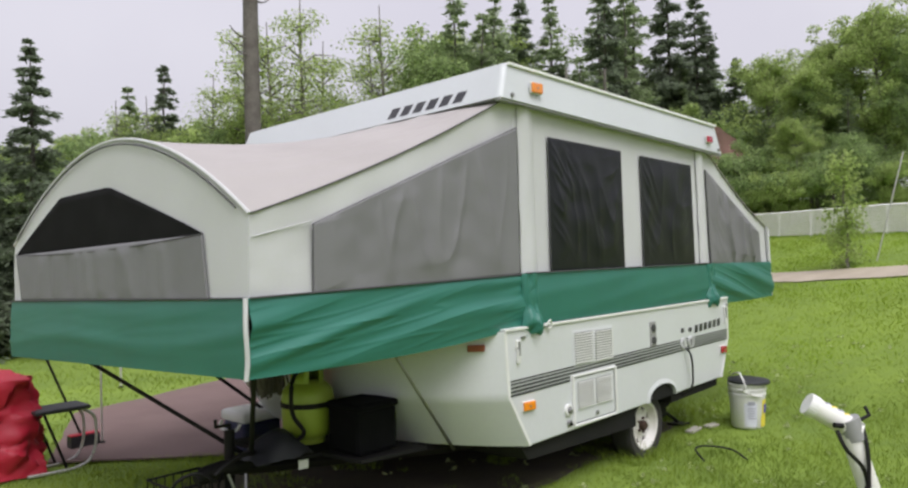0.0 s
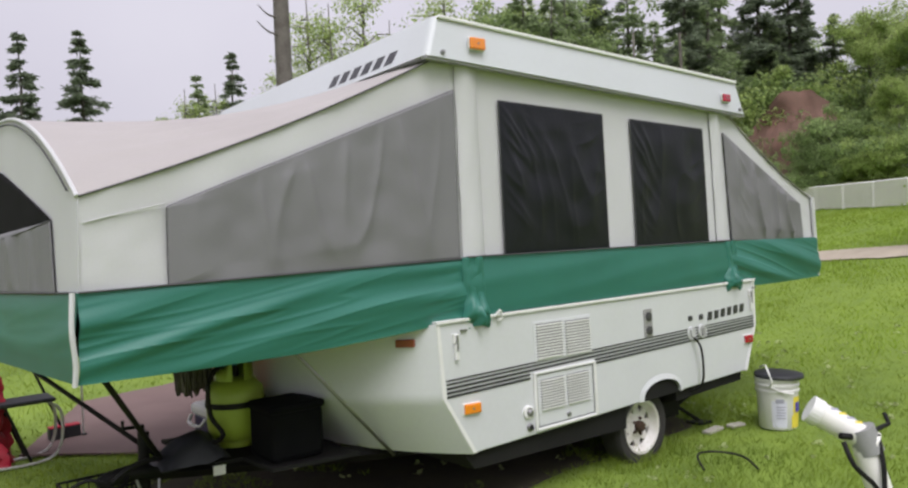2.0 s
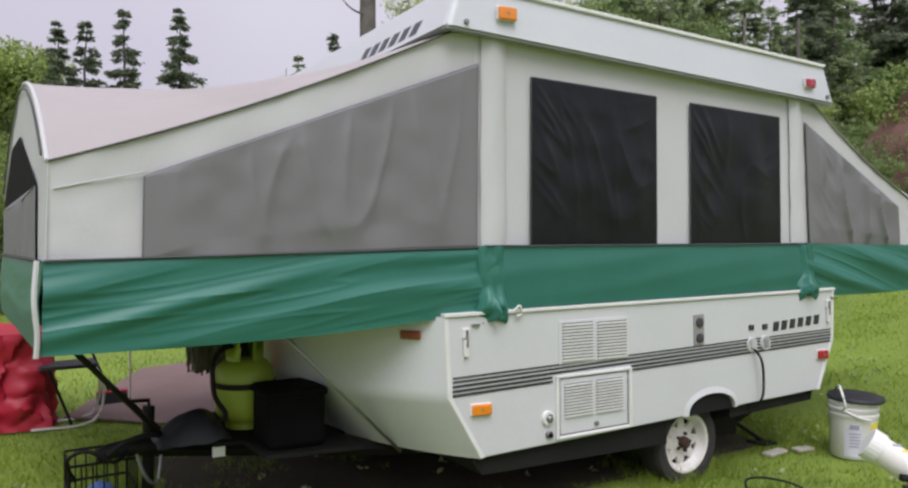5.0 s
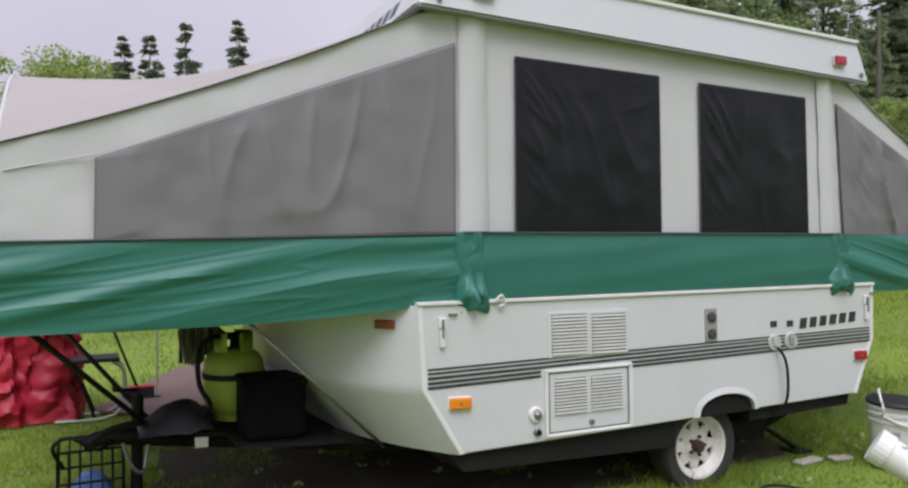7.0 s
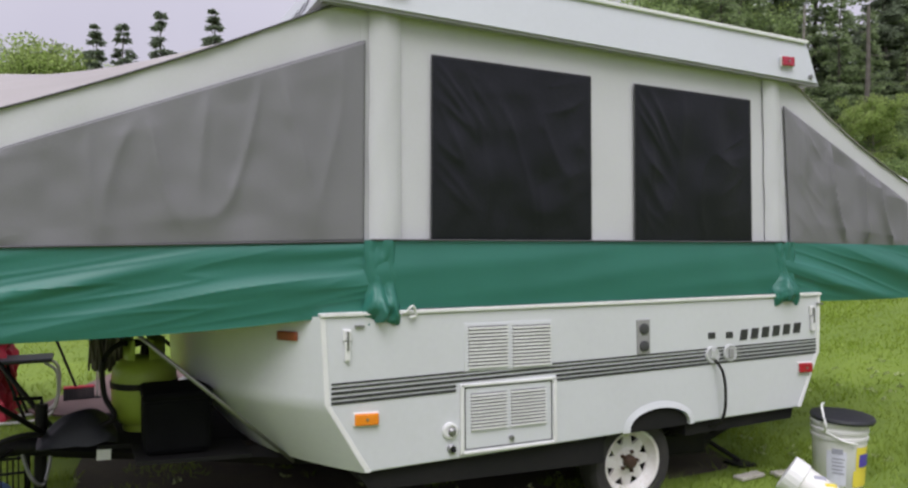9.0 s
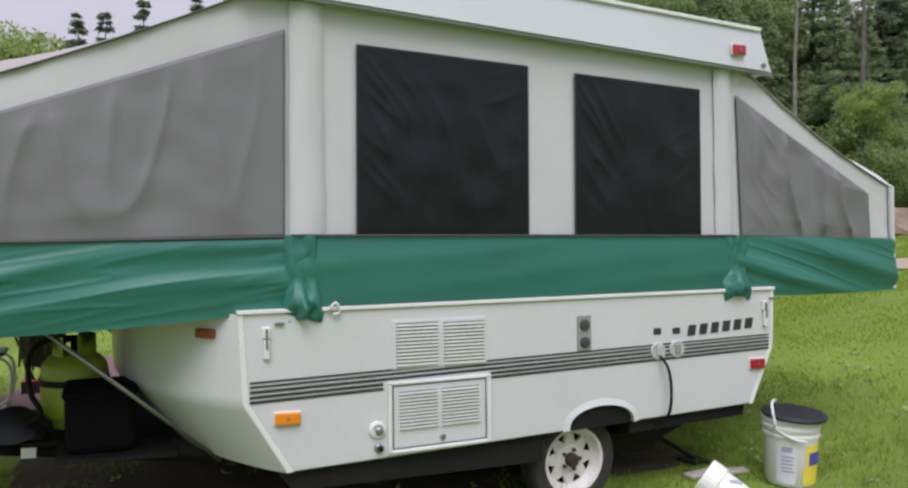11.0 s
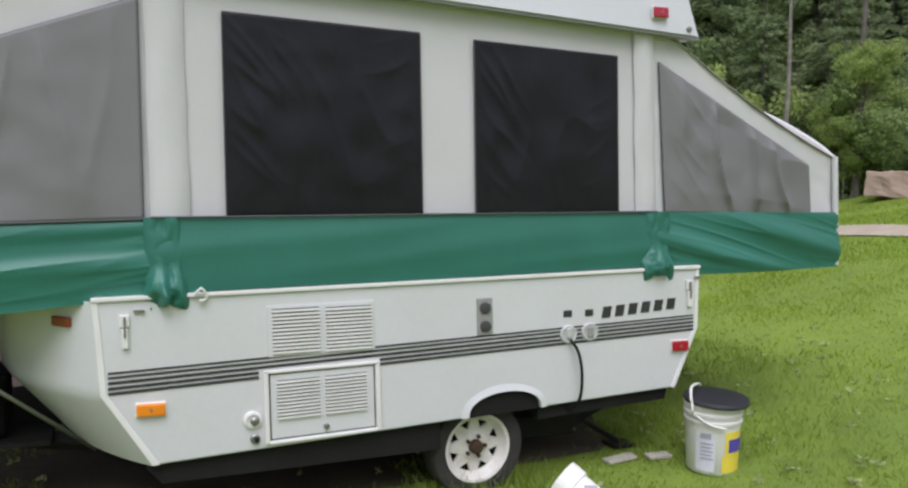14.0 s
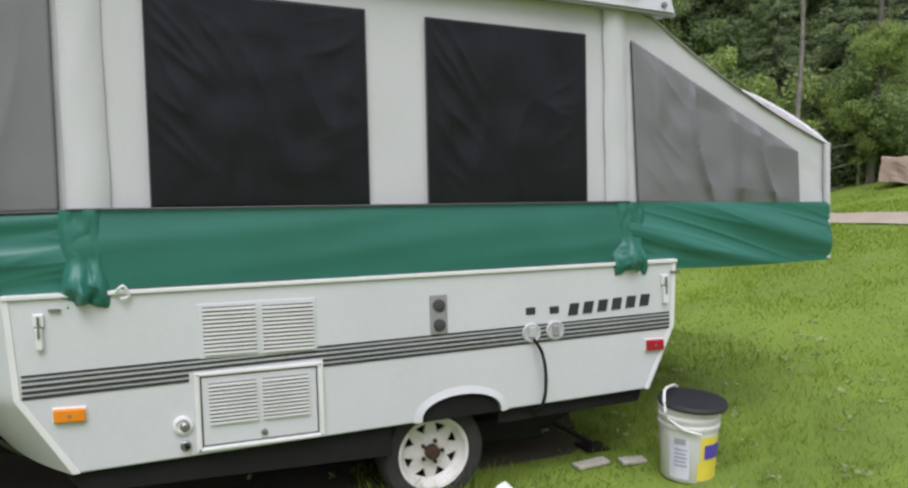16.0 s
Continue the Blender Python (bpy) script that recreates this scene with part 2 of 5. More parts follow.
def prism(points, y0, y1, bm=None):
    """A solid from an outline of (x, z), reaching from y0 to y1."""
    bm = bm or bmesh.new()
    a = [bm.verts.new((x, y0, z)) for x, z in points]
    b = [bm.verts.new((x, y1, z)) for x, z in points]
    bm.faces.new(a)
    bm.faces.new(b[::-1])
    for i in range(len(a)):
        j = (i + 1) % len(a)
        bm.faces.new((a[j], a[i], b[i], b[j]))
    return bm


def tube(points, r, seg=8, bm=None, r2=None):
    """A round bar along points, tapering from r to r2."""
    bm = bm or bmesh.new()
    pts = [Vector(p) for p in points]
    rings = []
    for i, p in enumerate(pts):
        d = (pts[min(i + 1, len(pts) - 1)] - pts[max(i - 1, 0)]).normalized()
        side = d.cross(Vector((0, 0, 1)) if abs(d.z) < 0.9 else Vector((1, 0, 0))).normalized()
        up = side.cross(d)
        rad = r + ((r2 if r2 is not None else r) - r) * i / max(1, len(pts) - 1)
        rings.append([bm.verts.new(p + rad * (math.cos(a) * side + math.sin(a) * up)) for a in (2 * math.pi * k / seg for k in range(seg))])
    for a, b in zip(rings, rings[1:]):
        for k in range(seg):
            bm.faces.new((a[k], a[(k + 1) % seg], b[(k + 1) % seg], b[k]))
    bm.faces.new(rings[0][::-1])
    bm.faces.new(rings[-1])
    return bm


def lathe(profile, seg=28, m=None, bm=None):
    """A turned shape from (radius, height) rows round the z axis, then moved by m."""
    bm = bm or bmesh.new()
    m = m or Matrix()
    rings = []
    for r, h in profile:
        if r < 1e-6:
            rings.append([bm.verts.new(m @ Vector((0, 0, h)))])
        else:
            rings.append([bm.verts.new(m @ Vector((r * math.cos(a), r * math.sin(a), h))) for a in (2 * math.pi * k / seg for k in range(seg))])
    for a, b in zip(rings, rings[1:]):
        for k in range(seg):
            j = (k + 1) % seg
            if len(a) == 1 and len(b) > 1:
                bm.faces.new((a[0], b[j], b[k]))
            elif len(b) == 1 and len(a) > 1:
                bm.faces.new((a[k], a[j], b[0]))
            elif len(a) > 1:
                bm.faces.new((a[k], a[j], b[j], b[k]))
    return bm


def sheet(fn, nu, nv, bm=None):
    """A grid of cloth or skin: fn(u, v) gives a place for u, v from 0 to 1."""
    bm = bm or bmesh.new()
    rows = [[bm.verts.new(fn(i / nu, j / nv)) for j in range(nv + 1)] for i in range(nu + 1)]
    for i in range(nu):
        for j in range(nv):
            bm.faces.new((rows[i][j], rows[i + 1][j], rows[i + 1][j + 1], rows[i][j + 1]))
    return bm


def n3(x, y, z, s=1.0):
    return noise.noise(Vector((x * s, y * s, z * s)))


def lerp(a, b, t):
    return a + (b - a) * t


def arcs(points, n=6):
    """A smooth line through points."""
    p = [Vector(q) for q in points]
    out = []
    for i in range(len(p) - 1):
        a, b, c, d = p[max(i - 1, 0)], p[i], p[i + 1], p[min(i + 2, len(p) - 1)]
        for k in range(n):
            t = k / n
            out.append(0.5 * ((2 * b) + (c - a) * t + (2 * a - 5 * b + 4 * c - d) * t * t + (3 * b - a - 3 * c + d) * t ** 3))
    return out + [p[-1]]


# ---------------------------------------------------------------- ground
def soft(v, k=0.6):
    return k * math.log1p(math.exp(min(v / k, 40)))


def ground_z(x, y):
    """Nearly level by the camper, a long rise towards the drive and the woods."""
    rise = 5.0 * math.tanh(soft(0.215 * (x - 3.25) - 0.15 * y, 0.08) / 5.0)
    z = rise - 0.06 + 0.10 * math.tanh(max(0.0, y) / 4.0)
    return z + 0.02 * n3(x, y, 0, 0.5) + 0.012 * n3(x, y, 3, 2.0)


def axis_steps(lo, hi, near_lo, near_hi, step):
    mid = list(np.arange(near_lo, near_hi + 1e-6, step))
    left = [near_lo - step * (1.35 ** k - 1) * 3 for k in range(1, 40)]
    right = [near_hi + step * (1.35 ** k - 1) * 3 for k in range(1, 40)]
    return [lo] + sorted(v for v in left if v > lo) + mid + [v for v in right if v < hi] + [hi]


gx, gy = axis_steps(-400, 400, -6, 17, 0.25), axis_steps(-400, 400, -6, 15, 0.25)
gverts = [(x, y, ground_z(x, y)) for x in gx for y in gy]
ny = len(gy)
gfaces = [(i * ny + j, (i + 1) * ny + j, (i + 1) * ny + j + 1, i * ny + j + 1) for i in range(len(gx) - 1) for j in range(ny - 1)]
gm = bpy.data.meshes.new("ground")
gm.from_pydata(gverts, [], gfaces)
ground = finish("ground", gm, M_LAWN, None, "", True)
tagged(ground, "mown green lawn with weeds and worn patches, rising towards the woods", "lawn", kind="structure")


def draped(outline_fn, nu, nv, lift):
    return sheet(lambda u, v: (lambda p: (p[0], p[1], ground_z(p[0], p[1]) + lift))(outline_fn(u, v)), nu, nv)


# dark sheet below the camper: its shade is painted onto the ground
def shade_sheet_place(u, v):
    a = 2 * math.pi * u
    k = v * (1 + 0.10 * n3(math.cos(a) * 3, math.sin(a) * 3, 7))
    c, s = math.cos(a), math.sin(a)
    e = 1 / max(abs(c), abs(s)) ** 0.7
    return 0.95 + 2.20 * c * e * k * 0.9, 1.28 + 1.16 * s * e * k * 0.9


# dark colour stands in for the camper's shade
M_UNDERSHADE = material("undershade_dark", (0.060, 0.048, 0.034), 0.95, (0.085, 0.080, 0.040), 3, 30, 0.8, amount=0.9)
worn = part("worn_ground", draped(shade_sheet_place, 60, 14, 0.010), M_UNDERSHADE, None, "", True)
tagged(worn, "dark sheet under the camper, standing in for its shade", "soil", kind="structure")

# gravel drive on the rise
ROAD_A, ROAD_B = Vector((7.75, -2.4)), Vector((10.35, 6.8))


def road_place(u, v):
    d = (ROAD_B - ROAD_A)
    side = Vector((d.y, -d.x)).normalized()
    p = ROAD_A + d * (1.6 * u - 0.3) + side * ((v - 0.5) * 0.62 + 0.05 * n3(u * 9, v, 0, 1.0))
    return p.x, p.y


road = part("road", draped(road_place, 60, 4, 0.02), M_ROAD, None, "", True)
tagged(road, "pale brown gravel drive crossing the lawn", "drive", kind="structure")


# ---------------------------------------------------------------- camper
W = 2.68


def zt(x):
    return 1.027 + 0.0252 * x


def zb(x):
    return 0.350 + 0.060 * x


def zv(x, v):
    return lerp(zb(x), zt(x), v)


camper = thing("popup_camper", (1.4, 1.34, 0.0), "white pop-up tent camper, green skirts, roof raised, beds pulled out", "camper")

ARCH_X, ARCH_A, ARCH_TOP = 1.702, 0.178, 0.552
arch = [(ARCH_X - ARCH_A * math.cos(math.pi * k / 14), zb(ARCH_X - ARCH_A * math.cos(math.pi * k / 14)) + (ARCH_TOP - zb(ARCH_X)) * math.sin(math.pi * k / 14) ** 0.8) for k in range(15)]
outline = [(0.0, zt(0)), (0.02, 0.655), (0.198, zb(0.198))] + arch + [(2.60, zb(2.6)), (2.735, 0.80), (2.75, zt(2.75))]
body = part("body", prism(outline, 0.0, W), M_FIBRE, camper, "white fibreglass lower box", bevel=0.008)

# wheel arch lip and liner
lip = bmesh.new()
for k in range(14):
    (xa, za), (xb, zc) = arch[k], arch[k + 1]
    ca, cb = Vector((ARCH_X, 0.45)), Vector((ARCH_X, 0.45))
    oa, ob_ = (Vector((xa, za)) - ca), (Vector((xb, zc)) - cb)
    pa, pb = ca + oa * 1.0 + oa.normalized() * 0.034, cb + ob_ + ob_.normalized() * 0.034
    vs = [lip.verts.new(p) for p in ((xa, -0.012, za), (xb, -0.012, zc), (pb.x, -0.002, pb.y), (pa.x, -0.002, pa.y), (xa, 0.03, za), (xb, 0.03, zc))]
    lip.faces.new(vs[:4])
    lip.faces.new((vs[1], vs[0], vs[4], vs[5]))
bmesh.ops.remove_doubles(lip, verts=lip.verts, dist=0.0005)
part("wheel_arch_lip", lip, M_FIBRE, body, "raised white wheel arch lip", True)
part("wheel_well", prism([(x, z - 0.006) for x, z in arch], 0.012, 0.45), M_UNDER, body, "black wheel well")
part("underbody", prism([(0.17, zb(0.17) - 0.012), (0.23, zb(0.23) - 0.090), (1.405, zb(1.405) - 0.135), (1.405, zb(1.405) - 0.004), (0.19, zb(0.19) - 0.004)], 0.035, W - 0.035), M_UNDER, body, "black chassis rail")
part("underbody", prism([(1.885, zb(1.885) - 0.068), (2.57, zb(2.57) - 0.062), (2.585, zb(2.58) - 0.004), (1.885, zb(1.885) - 0.004)], 0.035, W - 0.035), M_UNDER, body, "black chassis rail")
part("top_rail", prism([(-0.006, zt(0) - 0.002), (2.756, zt(2.756) - 0.002), (2.756, zt(2.756) + 0.014), (-0.006, zt(0) + 0.014)], -0.012, W + 0.012), M_TRIM, body, "white aluminium top rail", bevel=0.003)
part("front_corner_trim", prism([(-0.004, zt(0)), (0.016, 0.655), (0.196, zb(0.196)), (0.222, zb(0.22)), (0.040, 0.655), (0.018, zt(0))], -0.005, 0.012), M_TRIM, body, "white corner trim", bevel=0.002)
part("rear_corner_trim", prism([(2.752, zt(2.75)), (2.739, 0.80), (2.604, zb(2.604)), (2.584, zb(2.58)), (2.718, 0.80), (2.733, zt(2.73))], -0.005, 0.012), M_TRIM, body, "white corner trim", bevel=0.002)

# stripes along the side, five lines
for v0, v1, mt in ((0.583, 0.571, M_STRIPE), (0.557, 0.543, M_STRIPE), (0.528, 0.510, M_STRIPE), (0.496, 0.478, M_STRIPE), (0.466, 0.448, M_STRIPE)):
    x0, x1 = 0.045, 2.715
    lift = 0.02
    for xa, xb in ((x0, 0.615), (0.615, 1.125), (1.125, x1)):
        if xa == 0.615 and v0 < 0.52:
            continue
        q = [(xa, zv(xa, v1 + lift * xa / 2.75)), (xb, zv(xb, v1 + lift * xb / 2.75)), (xb, zv(xb, v0 + lift * xb / 2.75)), (xa, zv(xa, v0 + lift * xa / 2.75))]
        part("stripe", prism(q, -0.0035, 0.002), mt, body)


def on_side(name, x0, x1, z0, z1, depth, mat, parent, label="", bevel=0.004, tilt=0.03):
    """A flat block standing proud of the side, its lines following the box."""
    q = [(x0, z0), (x1, z0 + tilt * (x1 - x0)), (x1, z1 + tilt * (x1 - x0)), (x0, z1)]
    return part(name, prism(q, -depth, 0.004), mat, parent, label, bevel=bevel)


# upper vent with louvres
vent = on_side("upper_vent", 0.655, 1.105, 0.770, 0.985, 0.004, M_FIBRE, body, "white louvred vent panel", bevel=0.002, tilt=0.02)
for col in (0, 1):
    for k in range(12):
        x0 = 0.675 + col * 0.222
        z0 = 0.785 + k * 0.0158
        q = [(x0, z0), (x0 + 0.195, z0 + 0.004), (x0 + 0.195, z0 + 0.0125), (x0, z0 + 0.0085)]
        part("louvre", prism(q, -0.016, -0.003), M_TRIM, vent)
        # no opening is cut: a grey bar paints the shade between louvres
        q = [(x0, z0 + 0.0090), (x0 + 0.195, z0 + 0.0130), (x0 + 0.195, z0 + 0.0178), (x0, z0 + 0.0138)]
        part("slot_shade_bar", prism(q, -0.0065, -0.003), M_SLOT_SHADE, vent)

# lower hatch with frame, louvres and lock
hatch = on_side("hatch_door", 0.640, 1.113, 0.412, 0.712, 0.006, M_FIBRE, body, "white louvred appliance hatch", tilt=0.03)
for q in ([(0.636, 0.405), (1.117, 0.425), (1.117, 0.437), (0.636, 0.417)], [(0.636, 0.704), (1.117, 0.719), (1.117, 0.731), (0.636, 0.716)], [(0.632, 0.405), (0.650, 0.405), (0.650, 0.716), (0.632, 0.716)], [(1.103, 0.425), (1.121, 0.425), (1.121, 0.731), (1.103, 0.730)]):
    part("hatch_frame", prism(q, -0.016, 0.0), M_TRIM, hatch, bevel=0.003)
for q in ([(0.656, 0.424), (1.098, 0.442), (1.098, 0.446), (0.656, 0.428)], [(0.656, 0.697), (1.098, 0.711), (1.098, 0.715), (0.656, 0.701)], [(0.654, 0.424), (0.659, 0.424), (0.659, 0.700), (0.654, 0.700)], [(1.094, 0.442), (1.099, 0.442), (1.099, 0.714), (1.094, 0.714)]):
    part("gasket", prism(q, -0.008, -0.002), M_PIPING, hatch)
for col in (0, 1):
    for k in range(11):
        x0 = 0.685 + col * 0.200
        z0 = 0.510 + k * 0.0150 + col * 0.007
        q = [(x0, z0), (x0 + 0.178, z0 + 0.006), (x0 + 0.178, z0 + 0.0132), (x0, z0 + 0.0072)]
        part("louvre", prism(q, -0.018, -0.005), M_TRIM, hatch)
        # grey bar again painting the shaded gap between louvres
        q = [(x0, z0 + 0.0082), (x0 + 0.178, z0 + 0.0142), (x0 + 0.178, z0 + 0.0186), (x0, z0 + 0.0126)]
        part("slot_shade_bar", prism(q, -0.0075, -0.005), M_SLOT_SHADE, hatch)
part("lock", lathe([(0.012, 0), (0.012, 0.012), (0.008, 0.014), (0, 0.014)], 14, pose(0.885, -0.006, 0.465, 90)), M_STEEL, hatch, "round steel lock")

# water inlets
for x, z, r in ((0.585, 0.515, 0.036), (0.592, 0.435, 0.020)):
    inlet = part("water_inlet", lathe([(r, 0), (r, 0.012), (r * 0.72, 0.016), (r * 0.66, 0.008), (0, 0.008)], 20, pose(x, 0, z, 90)), M_TRIM if r > 0.03 else M_STEEL, body, "round water inlet", True)
    part("inlet_cap", lathe([(r * 0.5, 0), (r * 0.5, 0.012), (r * 0.3, 0.018), (0, 0.018)], 14, pose(x + 0.006, -0.008, z - 0.004, 90)), M_STEEL if r > 0.03 else M_BLACK, inlet, "", True)

# outlet plate with two sockets
plate = on_side("outlet_plate", 1.575, 1.650, 0.815, 0.985, 0.008, M_OUTLET, body, "grey twin outlet plate")
for z in (0.858, 0.942):
    part("socket", lathe([(0.026, 0), (0.026, 0.008), (0.016, 0.012), (0, 0.010)], 16, pose(1.612, -0.008, z, 90)), M_PIPING, plate, "", True)

# cable hatches, cable, small plates
for x in (2.028, 2.140):
    cover = part("cable_hatch", lathe([(0.044, 0), (0.044, 0.007), (0.038, 0.012), (0.030, 0.008), (0, 0.009)], 24, pose(x, 0, 0.797 + (x - 2.0) * 0.06, 90)), M_COVER, body, "round pale cable hatch", True)
    part("hatch_flap", box(x - 0.016, x + 0.016, -0.019, -0.008, 0.780, 0.830), M_OUTLET if x > 2.1 else M_COVER, cover, bevel=0.006)
    on_side("small_plate", x - 0.022, x + 0.022, 0.880, 0.912, 0.005, M_STRIPE, body, "small dark plate")
part("power_cable", tube(arcs([(2.03, -0.02, 0.775), (2.055, -0.045, 0.72), (2.072, -0.045, 0.62), (2.062, -0.04, 0.50), (2.04, 0.02, 0.44), (1.95, 0.25, 0.36)]), 0.0075, 8), M_BLACK, body, "black power cable", True)

# brand marks as plain slanted bars
for k in range(6):
    x0 = 2.205 + k * 0.071
    z0 = 0.868 + k * 0.0055
    part("brand_mark", prism([(x0, z0), (x0 + 0.045, z0 + 0.002), (x0 + 0.056, z0 + 0.056), (x0 + 0.011, z0 + 0.054)], -0.004, 0.002), M_STRIPE, body)

# marker lamps
def side_lamp(x, z, y, mat, parent, w=0.054, h=0.026):
    base = part("marker_lamp", box(x - w - 0.004, x + w + 0.004, y - 0.007, y + 0.002, z - h - 0.004, z + h + 0.004), M_TRIM, parent, "marker lamp base", bevel=0.004)
    part("lens", box(x - w, x + w, y - 0.021, y - 0.006, z - h, z + h), mat, base, bevel=0.011)
    part("screw", lathe([(0.006, 0), (0.006, 0.004), (0, 0.004)], 8, pose(x, y - 0.020, z, 90)), M_STEEL, base)


side_lamp(0.197, 0.590, 0.0, M_AMBER, body)
side_lamp(2.632, 0.712, 0.0, M_REDLENS, body, 0.045, 0.026)


def nose(y):
    """How far the bowed front wall stands out before the side's corner."""
    return 0.46 * (1 - abs(2 * y / W - 1) ** 3.0)


def nose_fn(u, v):
    y = lerp(0.001, W - 0.001, u)
    zl = zb(0.198)
    if v < 0.45:
        x, z, k = lerp(0.198, 0.018, v / 0.45), lerp(zl, 0.655, v / 0.45), lerp(0.82, 1.0, v / 0.45)
    else:
        x, z, k = lerp(0.018, -0.001, (v - 0.45) / 0.55), lerp(0.655, zt(0), (v - 0.45) / 0.55), 1.0
    return x - k * nose(y), y, z


part("front_panel", sheet(nose_fn, 60, 20), M_FIBRE, body, "bowed white fibreglass front", True, thick=0.006)
lamp_bm = box(-0.016, 0.006, -0.050, 0.050, -0.020, 0.020)
lamp_bm.transform(pose(-nose(0.115) - 0.004, 0.115, 0.940, 0, 0, 41))
lamp = part("marker_lamp", lamp_bm, M_SHADEDAMBER, body, "amber lamp on the front wall", bevel=0.006)

# latches
for x in (0.112, 2.690):
    z = zt(x) - 0.085
    latch = part("latch", box(x - 0.018, x + 0.018, -0.014, 0.002, z - 0.02, z + 0.028), M_TRIM, body, "white corner latch", bevel=0.004)
    part("hasp", box(x - 0.012, x + 0.012, -0.019, -0.002, z - 0.105, z - 0.025), M_TRIM, latch, bevel=0.004)
    part("pin", box(x - 0.004, x + 0.004, -0.024, -0.012, z - 0.06, z + 0.02), M_STEEL, latch)
    part("hook", box(x + 0.035, x + 0.075, -0.012, 0.001, z + 0.035, z + 0.045), M_STEEL, latch)

# wheel
HUB = Vector((1.700, 0.150, 0.168))
turn = pose(*HUB, 90)
wheel = part("wheel", lathe([(0.172, -0.075), (0.205, -0.088), (0.236, -0.082), (0.249, -0.062), (0.253, -0.03), (0.253, 0.03), (0.249, 0.058), (0.236, 0.074), (0.205, 0.078), (0.172, 0.062), (0.172, -0.075)], 40, turn), M_TYRE, camper, "worn black tyre", True)
rim = part("rim", lathe([(0.174, 0.056), (0.174, 0.070), (0.160, 0.066), (0.150, 0.034), (0.132, 0.020), (0.132, 0.010), (0.150, 0.0), (0.165, -0.05)], 40, turn), M_RIM, wheel, "white spoked steel rim", True)
part("rim_back", lathe([(0.160, -0.02), (0.0, -0.02)], 30, turn), M_UNDER, rim)
for k in range(8):
    a = 2 * math.pi * k / 8
    m = turn @ pose(0, 0, 0, 0, 0, math.degrees(a))
    bm = bmesh.new()
    q = [(0.058, -0.040), (0.142, -0.020), (0.142, 0.020), (0.058, 0.040), ]
    lo = [bm.verts.new(m @ Vector((x, y, 0.004))) for x, y in q]
    hi = [bm.verts.new(m @ Vector((x, y, 0.024 if x < 0.1 else 0.018))) for x, y in q]
    bm.faces.new(hi)
    for i in range(4):
        bm.faces.new((lo[i], lo[(i + 1) % 4], hi[(i + 1) % 4], hi[i]))
    part("spoke", bm, M_RIM, rim, bevel=0.004)
part("hub_plate", lathe([(0.074, 0.0), (0.074, 0.026), (0.060, 0.032), (0.030, 0.030), (0, 0.030)], 24, turn), M_RIM, rim, "", True)
part("hub_cap", lathe([(0.036, 0.026), (0.034, 0.060), (0.026, 0.070), (0, 0.072)], 20, turn), M_RUST, rim, "rusty hub", True)
for k in range(5):
    a = 2 * math.pi * k / 5
    part("wheel_nut", lathe([(0.010, 0.028), (0.010, 0.046), (0, 0.048)], 6, turn @ pose(0.052 * math.cos(a), 0.052 * math.sin(a), 0)), M_RUST, rim)
part("axle", tube([(1.70, 0.2, 0.168), (1.70, W - 0.2, 0.11)], 0.03, 10), M_UNDER, camper, "black axle", True)
part("wheel", lathe([(0.0, -0.05), (0.205, -0.078), (0.243, -0.075), (0.262, -0.03), (0.262, 0.03), (0.243, 0.075), (0.205, 0.078), (0.0, 0.05)], 32, pose(1.70, W - 0.165, 0.20, 90)), M_TYRE, camper, "worn black tyre", True)

# chassis under the floor; two unseen solid blocks are added to darken the ground
part("chassis_block", box(0.34, 2.20, 0.27, W - 0.27, 0.235, 0.345), M_UNDER, camper, "black chassis frame block, added to darken under the floor", bevel=0.01)
part("darkening_block", box(1.90, 2.30, 0.50, W - 0.5, 0.25, 0.42), M_UNDER, camper, "black block added under the floor to darken it", bevel=0.03)
for y in (0.30, W - 0.30):
    part("leaf_spring", tube([(1.30, y, 0.36), (1.50, y, 0.29), (1.655, y, 0.27), (1.81, y, 0.30), (2.02, y, 0.40)], 0.026, 4), M_UNDER, camper, "black leaf spring", True)

# stabiliser jack and pad
jack = part("stabiliser_jack", tube([(2.26, 0.40, 0.30), (2.50, 0.36, 0.15)], 0.013, 8), M_BLACK, camper, "black stabiliser jack")
part("jack_brace", tube([(2.56, 0.30, 0.44), (2.40, 0.32, 0.365), (2.20, 0.34, 0.27)], 0.022, 8), M_BLACK, jack)
part("jack_bracket", prism([(2.08, 0.44), (2.28, 0.45), (2.27, 0.27), (2.20, 0.25)], 0.32, 0.40), M_BLACK, jack, bevel=0.004)
part("jack_foot", box(2.44, 2.57, 0.29, 0.42, 0.125, 0.142), M_BLACK, jack, bevel=0.004)

# roof
def roof_z(x, top):
    return (2.610 if top else 2.383) - 0.0520 * x


rs = bmesh.new()
prof = [(0.0, 0.0), (0.012, 0.03), (0.07, 0.19), (0.085, 0.222), (0.12, 0.236)]
loops = []
